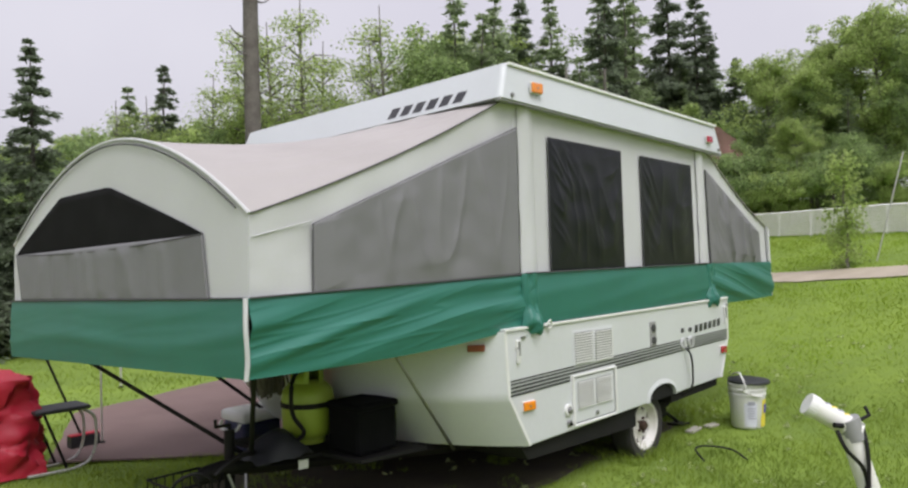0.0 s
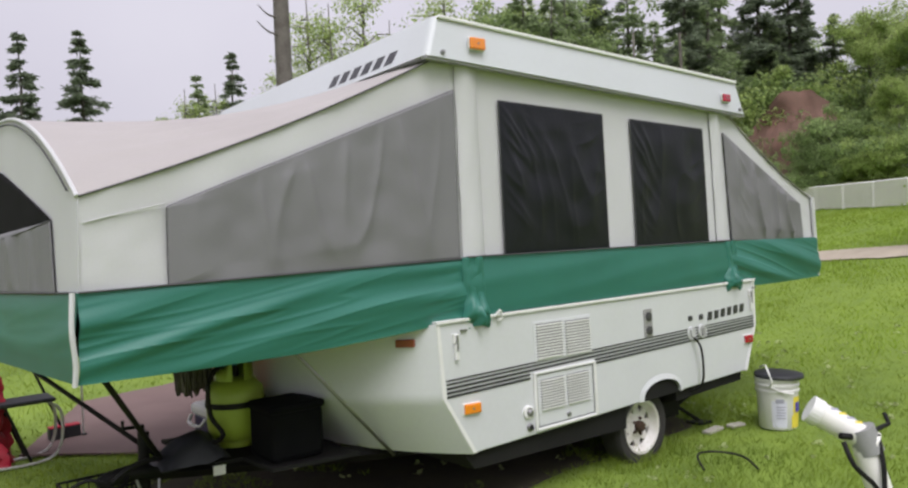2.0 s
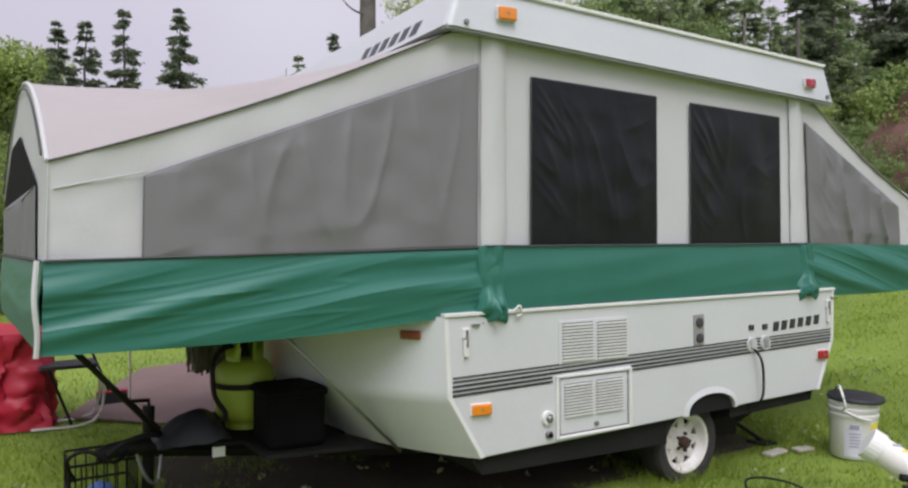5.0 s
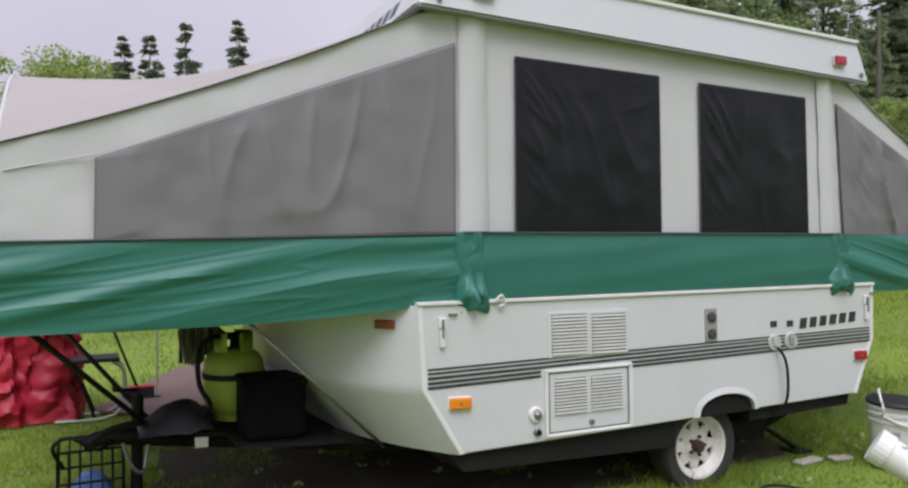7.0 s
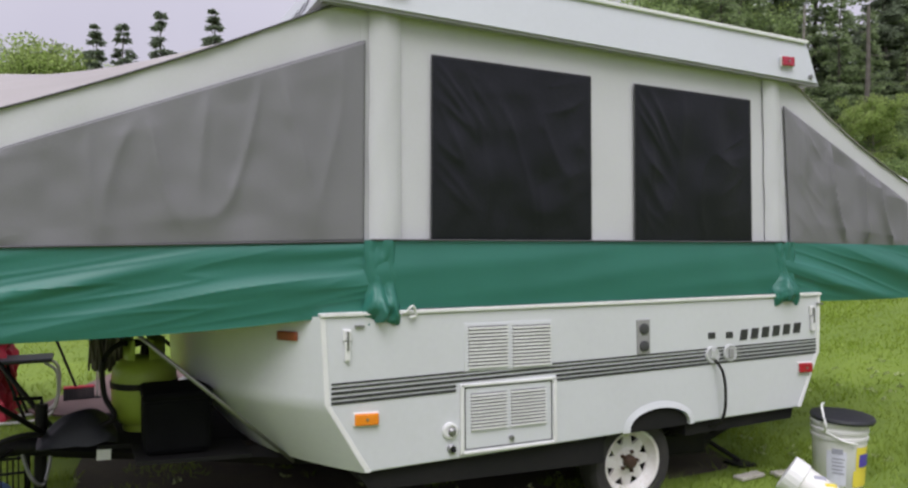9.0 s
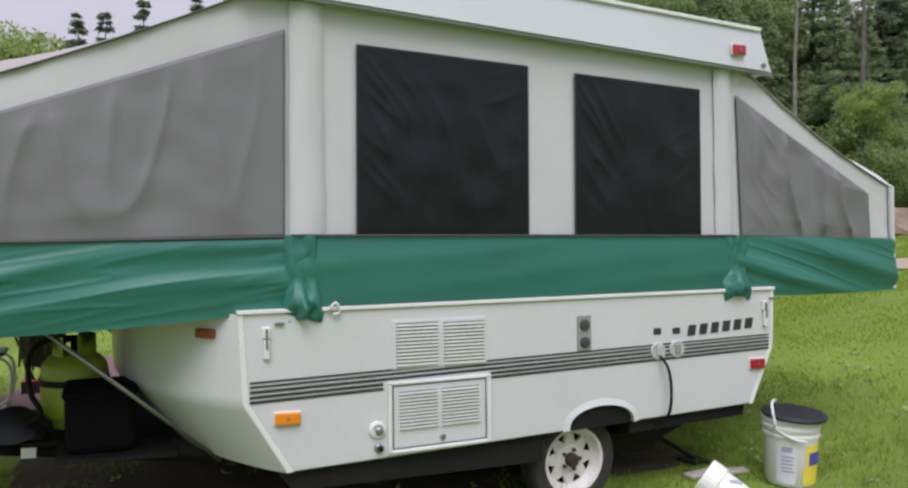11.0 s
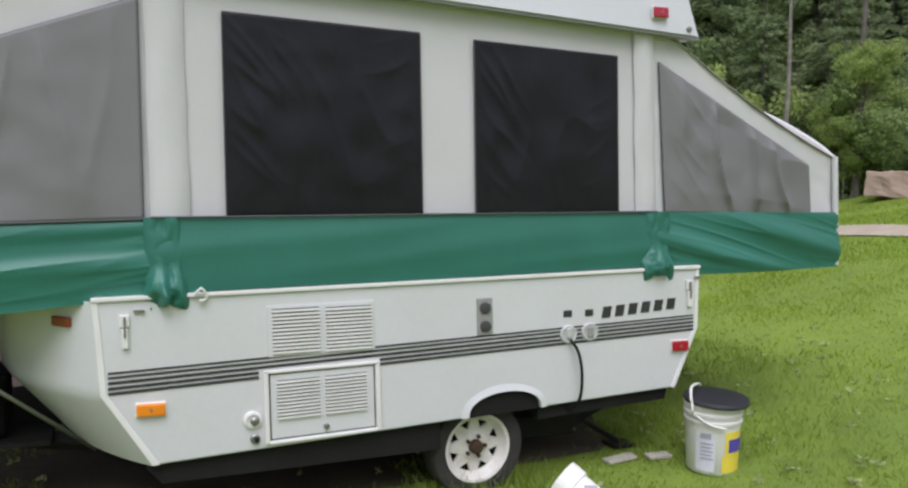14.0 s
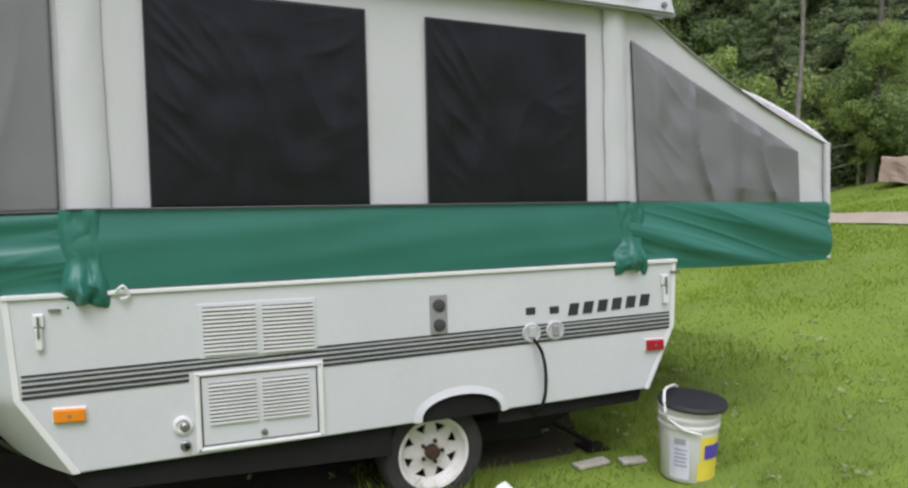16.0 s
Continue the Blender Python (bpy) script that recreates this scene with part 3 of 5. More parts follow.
for inset, up in prof:
    y0, y1 = -0.028 + 0.35 * inset, W + 0.028 - 0.35 * inset
    x0, x1 = -0.01 + inset, 2.765 - 0.55 * inset
    ring, r = [], 0.04
    for cx, cy, a0 in ((x1 - r, y1 - r, 0), (x0 + r, y1 - r, 90), (x0 + r, y0 + r, 180), (x1 - r, y0 + r, 270)):
        for k in range(5):
            a = radians(a0 + 22.5 * k)
            x, y = cx + r * math.cos(a), cy + r * math.sin(a)
            ring.append(rs.verts.new((x, y, roof_z(x, False) + up)))
    loops.append(ring)
for a, b in zip(loops, loops[1:]):
    for k in range(20):
        rs.faces.new((a[k], a[(k + 1) % 20], b[(k + 1) % 20], b[k]))
mid = rs.verts.new((1.37, W / 2, roof_z(1.37, True) + 0.05))
for k in range(20):
    rs.faces.new((loops[-1][k], loops[-1][(k + 1) % 20], mid))
rs.faces.new(loops[0][::-1])
roof = part("roof", rs, M_ROOF, camper, "white raised hard roof", True)
roof.modifiers.new("split", "EDGE_SPLIT").split_angle = radians(40)
part("roof_rail", prism([(0.09, roof_z(0.09, True) - 0.016), (2.69, roof_z(2.69, True) - 0.016), (2.70, roof_z(2.70, True) + 0.004), (0.10, roof_z(0.10, True) + 0.004)], -0.016, 0.014), M_TRIM, roof, "white roof edge rail", bevel=0.004)
part("drip_edge", prism([(0.0, roof_z(0, False) - 0.014), (2.755, roof_z(2.755, False) - 0.014), (2.755, roof_z(2.755, False) + 0.006), (0.0, roof_z(0, False) + 0.006)], -0.018, 0.02), M_GREYSTRIPE, roof, "grey drip edge")
side_lamp(0.325, 2.470, -0.030, M_AMBER, roof, 0.052, 0.032)
side_lamp(2.525, 2.338, -0.028, M_REDLENS, roof, 0.040, 0.026)
for x in (0.10, 2.69):
    part("screw_cap", lathe([(0.013, 0), (0.013, 0.01), (0, 0.012)], 12, pose(x, -0.026, roof_z(x, False) + 0.028, 90)), M_STEEL, roof)
for k in range(6):
    y0 = 0.93 - k * 0.115
    z0 = 2.410
    lean = 0.030
    def fx(z):
        return -0.006 + (z - 2.383) * 0.38 - 0.005
    bm = bmesh.new()
    q = [(y0, z0), (y0 - 0.078, z0), (y0 - 0.078 - lean, z0 + 0.068), (y0 - lean, z0 + 0.068)]
    a = [bm.verts.new((fx(z), y, z)) for y, z in q]
    b = [bm.verts.new((fx(z) + 0.006, y, z)) for y, z in q]
    bm.faces.new(a)
    for i in range(4):
        bm.faces.new((a[i], a[(i + 1) % 4], b[(i + 1) % 4], b[i]))
    part("brand_mark", bm, M_STRIPE, roof)


# ---------------------------------------------------------------- tents
def bow(y):
    """The height of the bed bow over the bed's corner, across its width."""
    u = min(1.0, abs(y - W / 2) / (W / 2 - 0.035))
    return 0.52 * (1 - u ** 1.9)


def tent(end, hinge, spring, roof_h, apex):
    """Functions of one bed tent: the side seam's and the canopy's heights at f from bow (0) to roof (1)."""
    def seam(f):
        return lerp(spring, roof_h, f) - 0.16 * f * (1 - f)

    def top(f, y):
        return seam(f) + apex * bow(y) * (1 - f) ** 1.3 + 0.035 * f * (1 - min(1.0, abs(y - W / 2) / (W / 2 - 0.035)) ** 4)
    return seam, top


def canopy_sheet(end, hinge, spring, roof_h, apex):
    seam, top = tent(end, hinge, spring, roof_h, apex)

    def fn(u, v):
        y = lerp(0.035, W - 0.035, v)
        x = lerp(end, hinge, u)
        z = top(u, y)
        near = max(0.0, 1 - v * 2.2) * min(1.0, v * 9)
        z += 0.010 * n3(x * 0.8, y * 4, 1, 1.6) * min(1.0, v * 9) + near * 0.016 * math.sin(46 * (y + 0.16 * x) + 3 * n3(x, y, 2)) * u * (1 - u) * 4
        return x, y, z
    return sheet(fn, 40, 90)


def side_wall(y, end, hinge, z_low0, z_low1, seam):
    def fn(u, v):
        x = lerp(end, hinge, u)
        lo, hi = lerp(z_low0, z_low1, u), seam(u)
        z = lerp(lo, hi, v)
        return x, y + (0.010 * n3(x, 5, z, 3.5) + 0.007 * (1 - abs(n3(x * 1.2 + z, 9, z * 0.8 - x, 5))) ** 4) * (1 if y < 1 else -1), z
    return sheet(fn, 30, 14)


def panel(quad, y, nu, nv, amp, seed, scale=4.0, slant=0.0, hang=0.0):
    """A piece of cloth between four corners (x, z): bottom left, bottom right, top right, top left."""
    (ax, az), (bx, bz), (cx, cz), (dx, dz) = quad

    def fn(u, v):
        x = lerp(lerp(ax, bx, u), lerp(dx, cx, u), v)
        z = lerp(lerp(az, bz, u), lerp(dz, cz, u), v)
        edge = min(1.0, 6 * min(u, 1 - u, v, 1 - v))
        left, right = max(0.0, 1 - 2.4 * u) * (0.25 + 0.75 * v), max(0.0, 2.2 * u - 1.4) * (0.3 + 0.7 * v)
        w = 0.7 * n3((x + 0.15 * slant * z) * 2.6, seed, z * 0.5, scale / 2) + 0.4 * n3(x * 2, seed + 3, z * 2, scale)
        w += slant * 0.9 * left * (1 - abs(n3((z + 1.15 * x + 0.1 * n3(x, z, seed)) * 8, (z - x) * 1.6, seed))) ** 5
        w += slant * 0.5 * right * (1 - abs(n3((z - 0.55 * x) * 6, (x + z) * 2.2, seed + 1))) ** 5
        w += hang * (1 - abs(n3(x * 5 + 0.8 * z + 0.7 * n3(x, z, seed), z * 1.1, seed + 9))) ** 7
        return x, y - amp * edge * w, z
    return sheet(fn, nu, nv)


def border(quad, y, r, name, parent, closed=True):
    pts = [(x, y, z) for x, z in quad]
    for a, b in zip(pts, pts[1:] + (pts[:1] if closed else [])):
        part(name, tube([a, b], r, 6), M_PIPING, parent)


# front bed
FX = -1.70
f_seam, f_top = tent(FX, 0.06, 1.667, 2.372, 1.0)
front_tent = part("front_tent", canopy_sheet(FX, 0.06, 1.667, 2.372, 1.0), M_CANOPY, camper, "pale canvas canopy over the front bed", True, thick=0.004)
wall = part("tent_side", side_wall(0.045, FX, 0.21, 1.290, 1.350, lambda u: f_seam(min(1, u * 1.91 / 1.76)) - 0.001), M_CANVAS, front_tent, "white canvas side wall", True, thick=0.004)
part("tent_side", side_wall(W - 0.045, FX, 0.21, 1.290, 1.350, lambda u: f_seam(min(1, u * 1.91 / 1.76)) - 0.001), M_CANVAS, front_tent, "white canvas side wall", True, thick=0.004)
part("seam", tube([(lerp(FX, 0.06, i / 20), 0.034, f_seam(i / 20) + 0.001) for i in range(21)], 0.0045, 6), M_PIPING, front_tent, "grey piped seam", True)
scr = part("screen", panel([(-1.349, 1.300), (0.196, 1.347), (0.203, 2.228), (-1.349, 1.624)], 0.026, 120, 50, 0.014, 2.0, slant=0.1, hang=0.9), M_SCREEN, front_tent, "grey mesh side screen", True, thick=0.003)
border([(-1.349, 1.300), (0.196, 1.347), (0.203, 2.228), (-1.349, 1.624)], 0.030, 0.0035, "binding", scr)
part("binding", tube([(FX + 0.35, 0.034, 1.640), (FX + 0.17, 0.038, 1.600), (FX + 0.02, 0.040, 1.565)], 0.003, 6), M_CANVAS, scr)


def front_wall_fn(x, out):
    def fn(u, v):
        y = lerp(0.04, W - 0.04, u)
        hi = 1.667 + bow(y) - 0.005
        z = lerp(1.285, hi, v)
        return x + out * 0.008 * n3(2, y, z, 3.0), y, z
    return fn


part("tent_end", sheet(front_wall_fn(FX, 1), 40, 16), M_CANVAS, front_tent, "white canvas end wall", True, thick=0.004)
hoop_pts = [(FX - 0.004, 0.035 + (W - 0.07) * k / 32, 1.667 + bow(0.035 + (W - 0.07) * k / 32)) for k in range(33)]
part("bow", tube(hoop_pts, 0.010, 8), M_CANVAS, front_tent, "padded bow under the canvas", True)
part("seam", tube([(FX - 0.018, y, z - 0.028) for _, y, z in hoop_pts[1:-1]], 0.005, 6), M_PIPING, front_tent, "", True)


def end_panel(rows, x, nu, nv, amp, seed):
    """Cloth in the end wall: rows of (y at left, z at left, y at right, z at right) from bottom to top."""
    def fn(u, v):
        k = min(int(v * (len(rows) - 1)), len(rows) - 2)
        t = v * (len(rows) - 1) - k
        a, b = rows[k], rows[k + 1]
        ya, za, yb, zc = (lerp(p, q, t) for p, q in zip(a, b))
        y, z = lerp(ya, yb, u), lerp(za, zc, u)
        edge = min(1.0, 6 * min(u, 1 - u, v, 1 - v))
        return x - amp * edge * (n3(y * 3, seed, z * 0.6, 2.4) + 0.9 * (1 - abs(n3(y * 5, seed + 5, z * 1.2))) ** 7), y, z
    return sheet(fn, nu, nv)


low = part("screen", end_panel([(2.49, 1.293, 0.33, 1.283), (2.59, 1.598, 0.385, 1.597)], FX - 0.014, 110, 16, 0.012, 4.0), M_SCREEN, front_tent, "grey mesh end screen", True, thick=0.003)
bm = sheet(lambda u, v: (FX - 0.010 + 0.010 * n3(lerp(2.59, 0.385, u) * 2, 7, v, 2) * math.sin(math.pi * u) * math.sin(math.pi * v), lerp(2.59, 0.385, u), lerp(1.598 - 0.03 * math.sin(math.pi * u), lerp(1.60, 1.60, u) + 0.325 * max(0.0, min(1.0, u / 0.30, (1 - u) / 0.42)) ** 0.95, v)), 44, 8)
part("window", bm, M_MESH, front_tent, "black open mesh window", True, thick=0.003)
part("binding", tube([(FX - 0.016, lerp(2.59, 0.385, u / 12), 1.598 - 0.03 * math.sin(math.pi * u / 12)) for u in range(13)], 0.004, 6), M_PIPING, front_tent, "", True)
# unseen board, coloured dark so less light bounces onto the front wall
part("bed_base", box(FX + 0.02, 0.25, 0.06, W - 0.06, 1.04, 1.10), M_UNDER, camper, "board of the pulled-out front bed, darkened to cut bounced light")


# green skirts
def skirt(path, top_fn, bot_fn, y_amp, n_len, n_ht, seed, slope=0.13):
    """Loose vinyl hanging along a path of (x, y) points; sags in slanting folds."""
    pts = [Vector(p) for p in path]
    lens = [0.0]
    for a, b in zip(pts, pts[1:]):
        lens.append(lens[-1] + (b - a).length)

    def place(s):
        for k in range(len(pts) - 1):
            if s <= lens[k + 1] or k == len(pts) - 2:
                t = (s - lens[k]) / (lens[k + 1] - lens[k])
                d = (pts[k + 1] - pts[k]).normalized()
                return pts[k].lerp(pts[k + 1], t), Vector((-d.y, d.x))

    def fn(u, v):
        s = u * lens[-1]
        p, nrm = place(s)
        zt_, zb_ = top_fn(s, p), bot_fn(s, p)
        z = lerp(zb_, zt_, v)
        edge = math.sin(math.pi * v) ** 0.7 if 0 < v < 1 else 0.0
        ph = z + slope * s
        ridge = 0.5 + 0.5 * math.sin(34 * ph + 4.0 * n3(s * 0.7, ph * 3, seed, 1.0))
        strength = 0.35 + 0.9 * max(0.0, n3(s * 0.9, ph * 5, seed + 2, 1.0) + 0.35)
        fold = ridge ** 1.8 * strength + 0.45 * n3(s * 0.6, ph * 12, seed, 1.0) - 0.25 + 0.22 * (1 - abs(n3(s * 1.3, ph * 17, seed + 7, 1.0))) ** 6
        out = y_amp * edge * fold + 0.010 * math.sin(math.pi * v)
        q = p + nrm * out
        return q.x, q.y, z
    return sheet(fn, n_len, n_ht)


def fs_top(s, p):
    return lerp(1.291, 1.347, max(0, (p.x - FX) / 1.9))


def fs_bot(s, p):
    f = max(0, (p.x - FX) / 1.9)
    return 0.938 + 0.03 * f + 0.075 * f ** 3


fskirt = part("front_skirt", skirt([(0.30, 0.028), (FX - 0.012, 0.028)], fs_top, fs_bot, 0.024, 170, 64, 1.0, 0.14), M_GREEN, camper, "green vinyl bed skirt", True, thick=0.004)
part("front_skirt", skirt([(FX - 0.012, 0.028), (FX - 0.012, W - 0.03)], lambda s, p: 1.291, lambda s, p: 0.938 - 0.005 * s, 0.006, 110, 30, 5.0, 0.06), M_GREEN, camper, "green vinyl bed skirt", True, thick=0.004)
part("front_skirt", skirt([(FX - 0.012, W - 0.03), (0.30, W - 0.03)], fs_top, fs_bot, 0.018, 50, 14, 9.0), M_GREEN, camper, "green vinyl bed skirt", True, thick=0.004)
part("corner_strap", tube(arcs([(FX - 0.034, 0.020, 1.293), (FX - 0.042, 0.006, 1.15), (FX - 0.028, 0.012, 1.02), (FX - 0.03, 0.02, 0.935)]), 0.011, 6), M_CANVAS, fskirt, "white corner webbing", True)
part("binding", tube([(x, 0.018, fs_top(0, Vector((x, 0))) + 0.001) for x in (0.28, -0.3, -0.9, FX - 0.01)], 0.005, 6), M_PIPING, fskirt, "", True)
part("binding", tube([(FX - 0.022, 0.03, 1.292), (FX - 0.022, W - 0.03, 1.292)], 0.005, 6), M_PIPING, fskirt, "", True)

mskirt = part("side_skirt", skirt([(2.52, 0.012), (0.22, 0.012)], lambda s, p: 1.352 + 0.010 * p.x, lambda s, p: zt(p.x) + 0.010, 0.007, 70, 12, 3.0), M_GREEN, camper, "taut green vinyl side skirt", True, thick=0.004)
part("binding", tube([(0.22, 0.0, 1.355), (1.3, 0.0, 1.366), (2.52, 0.0, 1.378)], 0.005, 6), M_PIPING, mskirt)
part("hem", tube([(0.40, 0.002, zt(0.4) + 0.014), (1.4, 0.0, zt(1.4) + 0.012), (2.5, 0.002, zt(2.5) + 0.014)], 0.004, 6), M_PIPING, mskirt)


def bunch(x0, x1, top, bottom, seed):
    """Gathered vinyl at the corner of the box: a flat strip above, a knotted pouch below."""
    def fn(u, v):
        a = lerp(-1, 1, u)
        z = lerp(bottom, top, v) + 0.018 * (1 - v) * math.cos(2.4 * a) - 0.012 * (1 - v)
        low = max(0.0, 1 - v / 0.42)
        wide = 1.0 - 0.10 * math.exp(-((v - 0.42) / 0.13) ** 2) + 0.12 * low * (1 - low) * 4
        x = (x0 + x1) / 2 + a * (x1 - x0) / 2 * wide + 0.016 * n3(u * 4, v * 5, seed) * (1 - v)
        pouch = 0.040 * math.exp(-((v - 0.18) / 0.17) ** 2)
        crease = 0.018 * math.sin(5.5 * a + 4 * v + seed) * (0.25 + low) + 0.026 * n3(u * 6, v * 6, seed + 4) * (0.3 + low) + 0.016 * abs(n3(u * 11 + 3 * v, v * 12, seed + 6)) * (0.15 + low)
        out = 0.020 + pouch + crease
        return x, 0.020 - max(0.004, out * (1 - abs(a) ** 5)), z
    return sheet(fn, 40, 48)


part("gathered_corner", bunch(0.195, 0.350, 1.355, 1.000, 2.0), M_GREEN, camper, "gathered green vinyl corner", True, thick=0.004)
part("gathered_corner", bunch(2.44, 2.60, 1.378, 1.062, 7.0), M_GREEN, camper, "gathered green vinyl corner", True, thick=0.004)
part("tie_loop", tube(arcs([(0.37, -0.02, 1.04), (0.40, -0.03, 1.07), (0.42, -0.02, 1.03), (0.39, -0.02, 1.02)]), 0.006, 6), M_TRIM, camper, "white tie loop", True)

# main side wall
def main_top(x):
    return roof_z(x, False) + 0.01


mw = part("main_wall", sheet(lambda u, v: (lerp(0.19, 2.62, u), 0.052 + 0.004 * n3(u * 5, 1, v * 2), lerp(1.345, main_top(lerp(0.19, 2.62, u)), v)), 40, 16), M_CANVAS, camper, "white canvas side wall", True, thick=0.006)
part("main_wall", sheet(lambda u, v: (lerp(0.19, 2.62, u), W - 0.052, lerp(1.345, main_top(lerp(0.19, 2.62, u)), v)), 20, 8), M_CANVAS, camper, "white canvas side wall", True, thick=0.006)
for quad, seed in (([(0.514, 1.359), (1.346, 1.366), (1.352, 2.168), (0.520, 2.196)], 11.0), ([(1.597, 1.368), (2.326, 1.374), (2.332, 2.127), (1.605, 2.154)], 15.0)):
    win = part("window", panel(quad, 0.034, 80, 80, 0.024, seed, 3.2, 1.0, 0.30), M_VINYL, mw, "black vinyl window flap", True, thick=0.004)
    border(quad, 0.034, 0.0035, "binding", win)
for x0, x1, zl in ((0.225, 0.370, 2.383), (2.425, 2.535, 2.255)):
    part("corner_flap", sheet(lambda u, v: (lerp(x0, x1, u) + 0.006 * n3(u, 3, v * 4), 0.040 - 0.022 * math.sin(math.pi * u) ** 0.7 - 0.006 * n3(u * 3, v * 5, 2), lerp(1.352 + 0.01 * x0, zl, v)), 10, 14), M_CANVAS, mw, "folded white corner flap", True, thick=0.004)

# rear bed
RX = 3.640
r_seam, r_top = tent(RX, 2.66, 1.665, 2.235, 0.85)
rear_tent = part("rear_tent", canopy_sheet(RX, 2.66, 1.665, 2.235, 0.85), M_CANOPY, camper, "pale canvas canopy over the rear bed", True, thick=0.004)
part("tent_side", side_wall(0.050, RX, 2.53, 1.372, 1.375, lambda u: r_seam(min(1, u * 1.11 / 0.98)) - 0.001), M_CANVAS, rear_tent, "white canvas side wall", True, thick=0.004)
part("tent_side", side_wall(W - 0.050, RX, 2.53, 1.372, 1.375, lambda u: r_seam(min(1, u * 1.11 / 0.98)) - 0.001), M_CANVAS, rear_tent, "white canvas side wall", True, thick=0.004)
rq = [(2.585, 1.372), (3.473, 1.366), (3.462, 1.622), (2.560, 2.112)]
scr = part("screen", panel(rq, 0.030, 110, 60, 0.030, 21.0, 3.4, 0.7, 1.5), M_SCREEN, rear_tent, "grey mesh side screen", True, thick=0.003)
border(rq, 0.034, 0.0035, "binding", scr)
part("tent_end", sheet(lambda u, v: (RX, lerp(0.04, W - 0.04, u), lerp(1.365, 1.665 + 0.85 * bow(lerp(0.04, W - 0.04, u)) - 0.005, v)), 30, 10), M_CANVAS, rear_tent, "white canvas end wall", True, thick=0.004)
part("bow", tube([(RX, 0.035, 1.09)] + [(RX, 0.035 + (W - 0.07) * k / 32, 1.665 + 0.85 * bow(0.035 + (W - 0.07) * k / 32)) for k in range(33)] + [(RX, W - 0.035, 1.09)], 0.016, 8), M_CANVAS, rear_tent, "padded bow under the canvas", True)


def rs_bot(s, p):
    return lerp(1.062, 1.082, min(1, max(0, (p.x - 2.5) / 1.13))) - 0.008 * math.sin(math.pi * min(1, max(0, (p.x - 2.5) / 1.13)))


part("rear_skirt", skirt([(RX + 0.004, 0.026), (2.50, 0.026)], lambda s, p: 1.374, rs_bot, 0.028, 120, 64, 13.0, -0.27), M_GREEN, camper, "green vinyl bed skirt", True, thick=0.004)
part("rear_skirt", skirt([(RX + 0.006, W - 0.03), (RX + 0.006, 0.026)], lambda s, p: 1.372, lambda s, p: 1.08, 0.014, 50, 12, 17.0), M_GREEN, camper, "green vinyl bed skirt", True, thick=0.004)
part("rear_skirt", skirt([(2.50, W - 0.03), (RX + 0.004, W - 0.03)], lambda s, p: 1.374, rs_bot, 0.014, 40, 12, 19.0), M_GREEN, camper, "green vinyl bed skirt", True, thick=0.004)
# same dark colour as the front board, chosen to cut bounced light
part("bed_base", box(2.5, RX - 0.02, 0.06, W - 0.06, 1.12, 1.17), M_UNDER, camper, "board of the pulled-out rear bed, darkened like the front one")

# ---------------------------------------------------------------- tongue and its load
for y in (0.45, 2.1):
    part("tongue_rail", tube([(0.30, y, 0.330), (0.0, lerp(y, 1.05, 0.12), 0.325), (-1.08, 1.03, 0.318)], 0.042, 4), M_BLACK, camper, "black steel tongue rail")
part("coupler", tube([(-1.02, 1.02, 0.330), (-1.20, 1.02, 0.335), (-1.30, 1.02, 0.325), (-1.36, 1.02, 0.300)], 0.048, 10, r2=0.035), M_BLACK, camper, "black hitch coupler", True)
part("tongue_tray", box(-0.85, 0.05, 0.78, 1.55, 0.352, 0.372), M_UNDER, camper, "black steel tongue tray")
tj = part("tongue_jack", tube([(-1.10, 1.10, 0.03), (-1.10, 1.10, 0.52)], 0.030, 12), M_BLACK, camper, "grey tongue jack post", True)
part("jack_foot", lathe([(0.08, 0), (0.08, 0.015), (0.03, 0.025), (0, 0.025)], 16, pose(-1.10, 1.10, 0.0)), M_STEEL, tj)
part("jack_crank", tube([(-1.10, 1.10, 0.52), (-1.10, 1.10, 0.55), (-1.22, 1.05, 0.56), (-1.22, 1.05, 0.60)], 0.010, 8), M_BLACK, tj)
part("warning_label", box(-0.853, -0.790, 0.790, 0.798, 0.300, 0.350), M_WHITEP, camper, "white label on the tongue")
part("safety_chain", tube(arcs([(-1.18, 1.0, 0.32), (-1.14, 0.97, 0.2), (-1.08, 0.98, 0.16), (-1.05, 1.02, 0.3)]), 0.010, 6), M_STEEL, camper, "hanging safety chain", True)

# bed struts
for a, b, mt in (((-1.60, 0.14, 0.96), (-1.04, 0.98, 0.37), M_BLACK), ((-1.60, 1.95, 0.96), (-1.02, 1.04, 0.37), M_BLACK), ((-0.74, 0.14, 0.975), (-0.02, 0.40, 0.330), M_STEEL), ((-0.74, W - 0.14, 0.975), (-0.02, W - 0.42, 0.330), M_BLACK)):
    part("bed_strut", tube([a, b], 0.013 if mt is M_BLACK else 0.009, 8), mt, camper, "thin steel bed strut", True)

# propane cylinder
tank = thing("propane_cylinder", (-0.60, 1.08, 0.400), "lime green propane cylinder with black strap on the tongue", "gas cylinder")
tm = pose(-0.60, 1.08, 0.400)
shell = part("shell", lathe([(0.0, 0.0), (0.10, 0.0), (0.10, 0.03), (0.125, 0.045), (0.150, 0.09), (0.153, 0.13), (0.153, 0.27), (0.145, 0.31), (0.115, 0.345), (0.06, 0.365), (0, 0.37)], 32, tm), M_TANK, tank, "lime green painted shell", True)
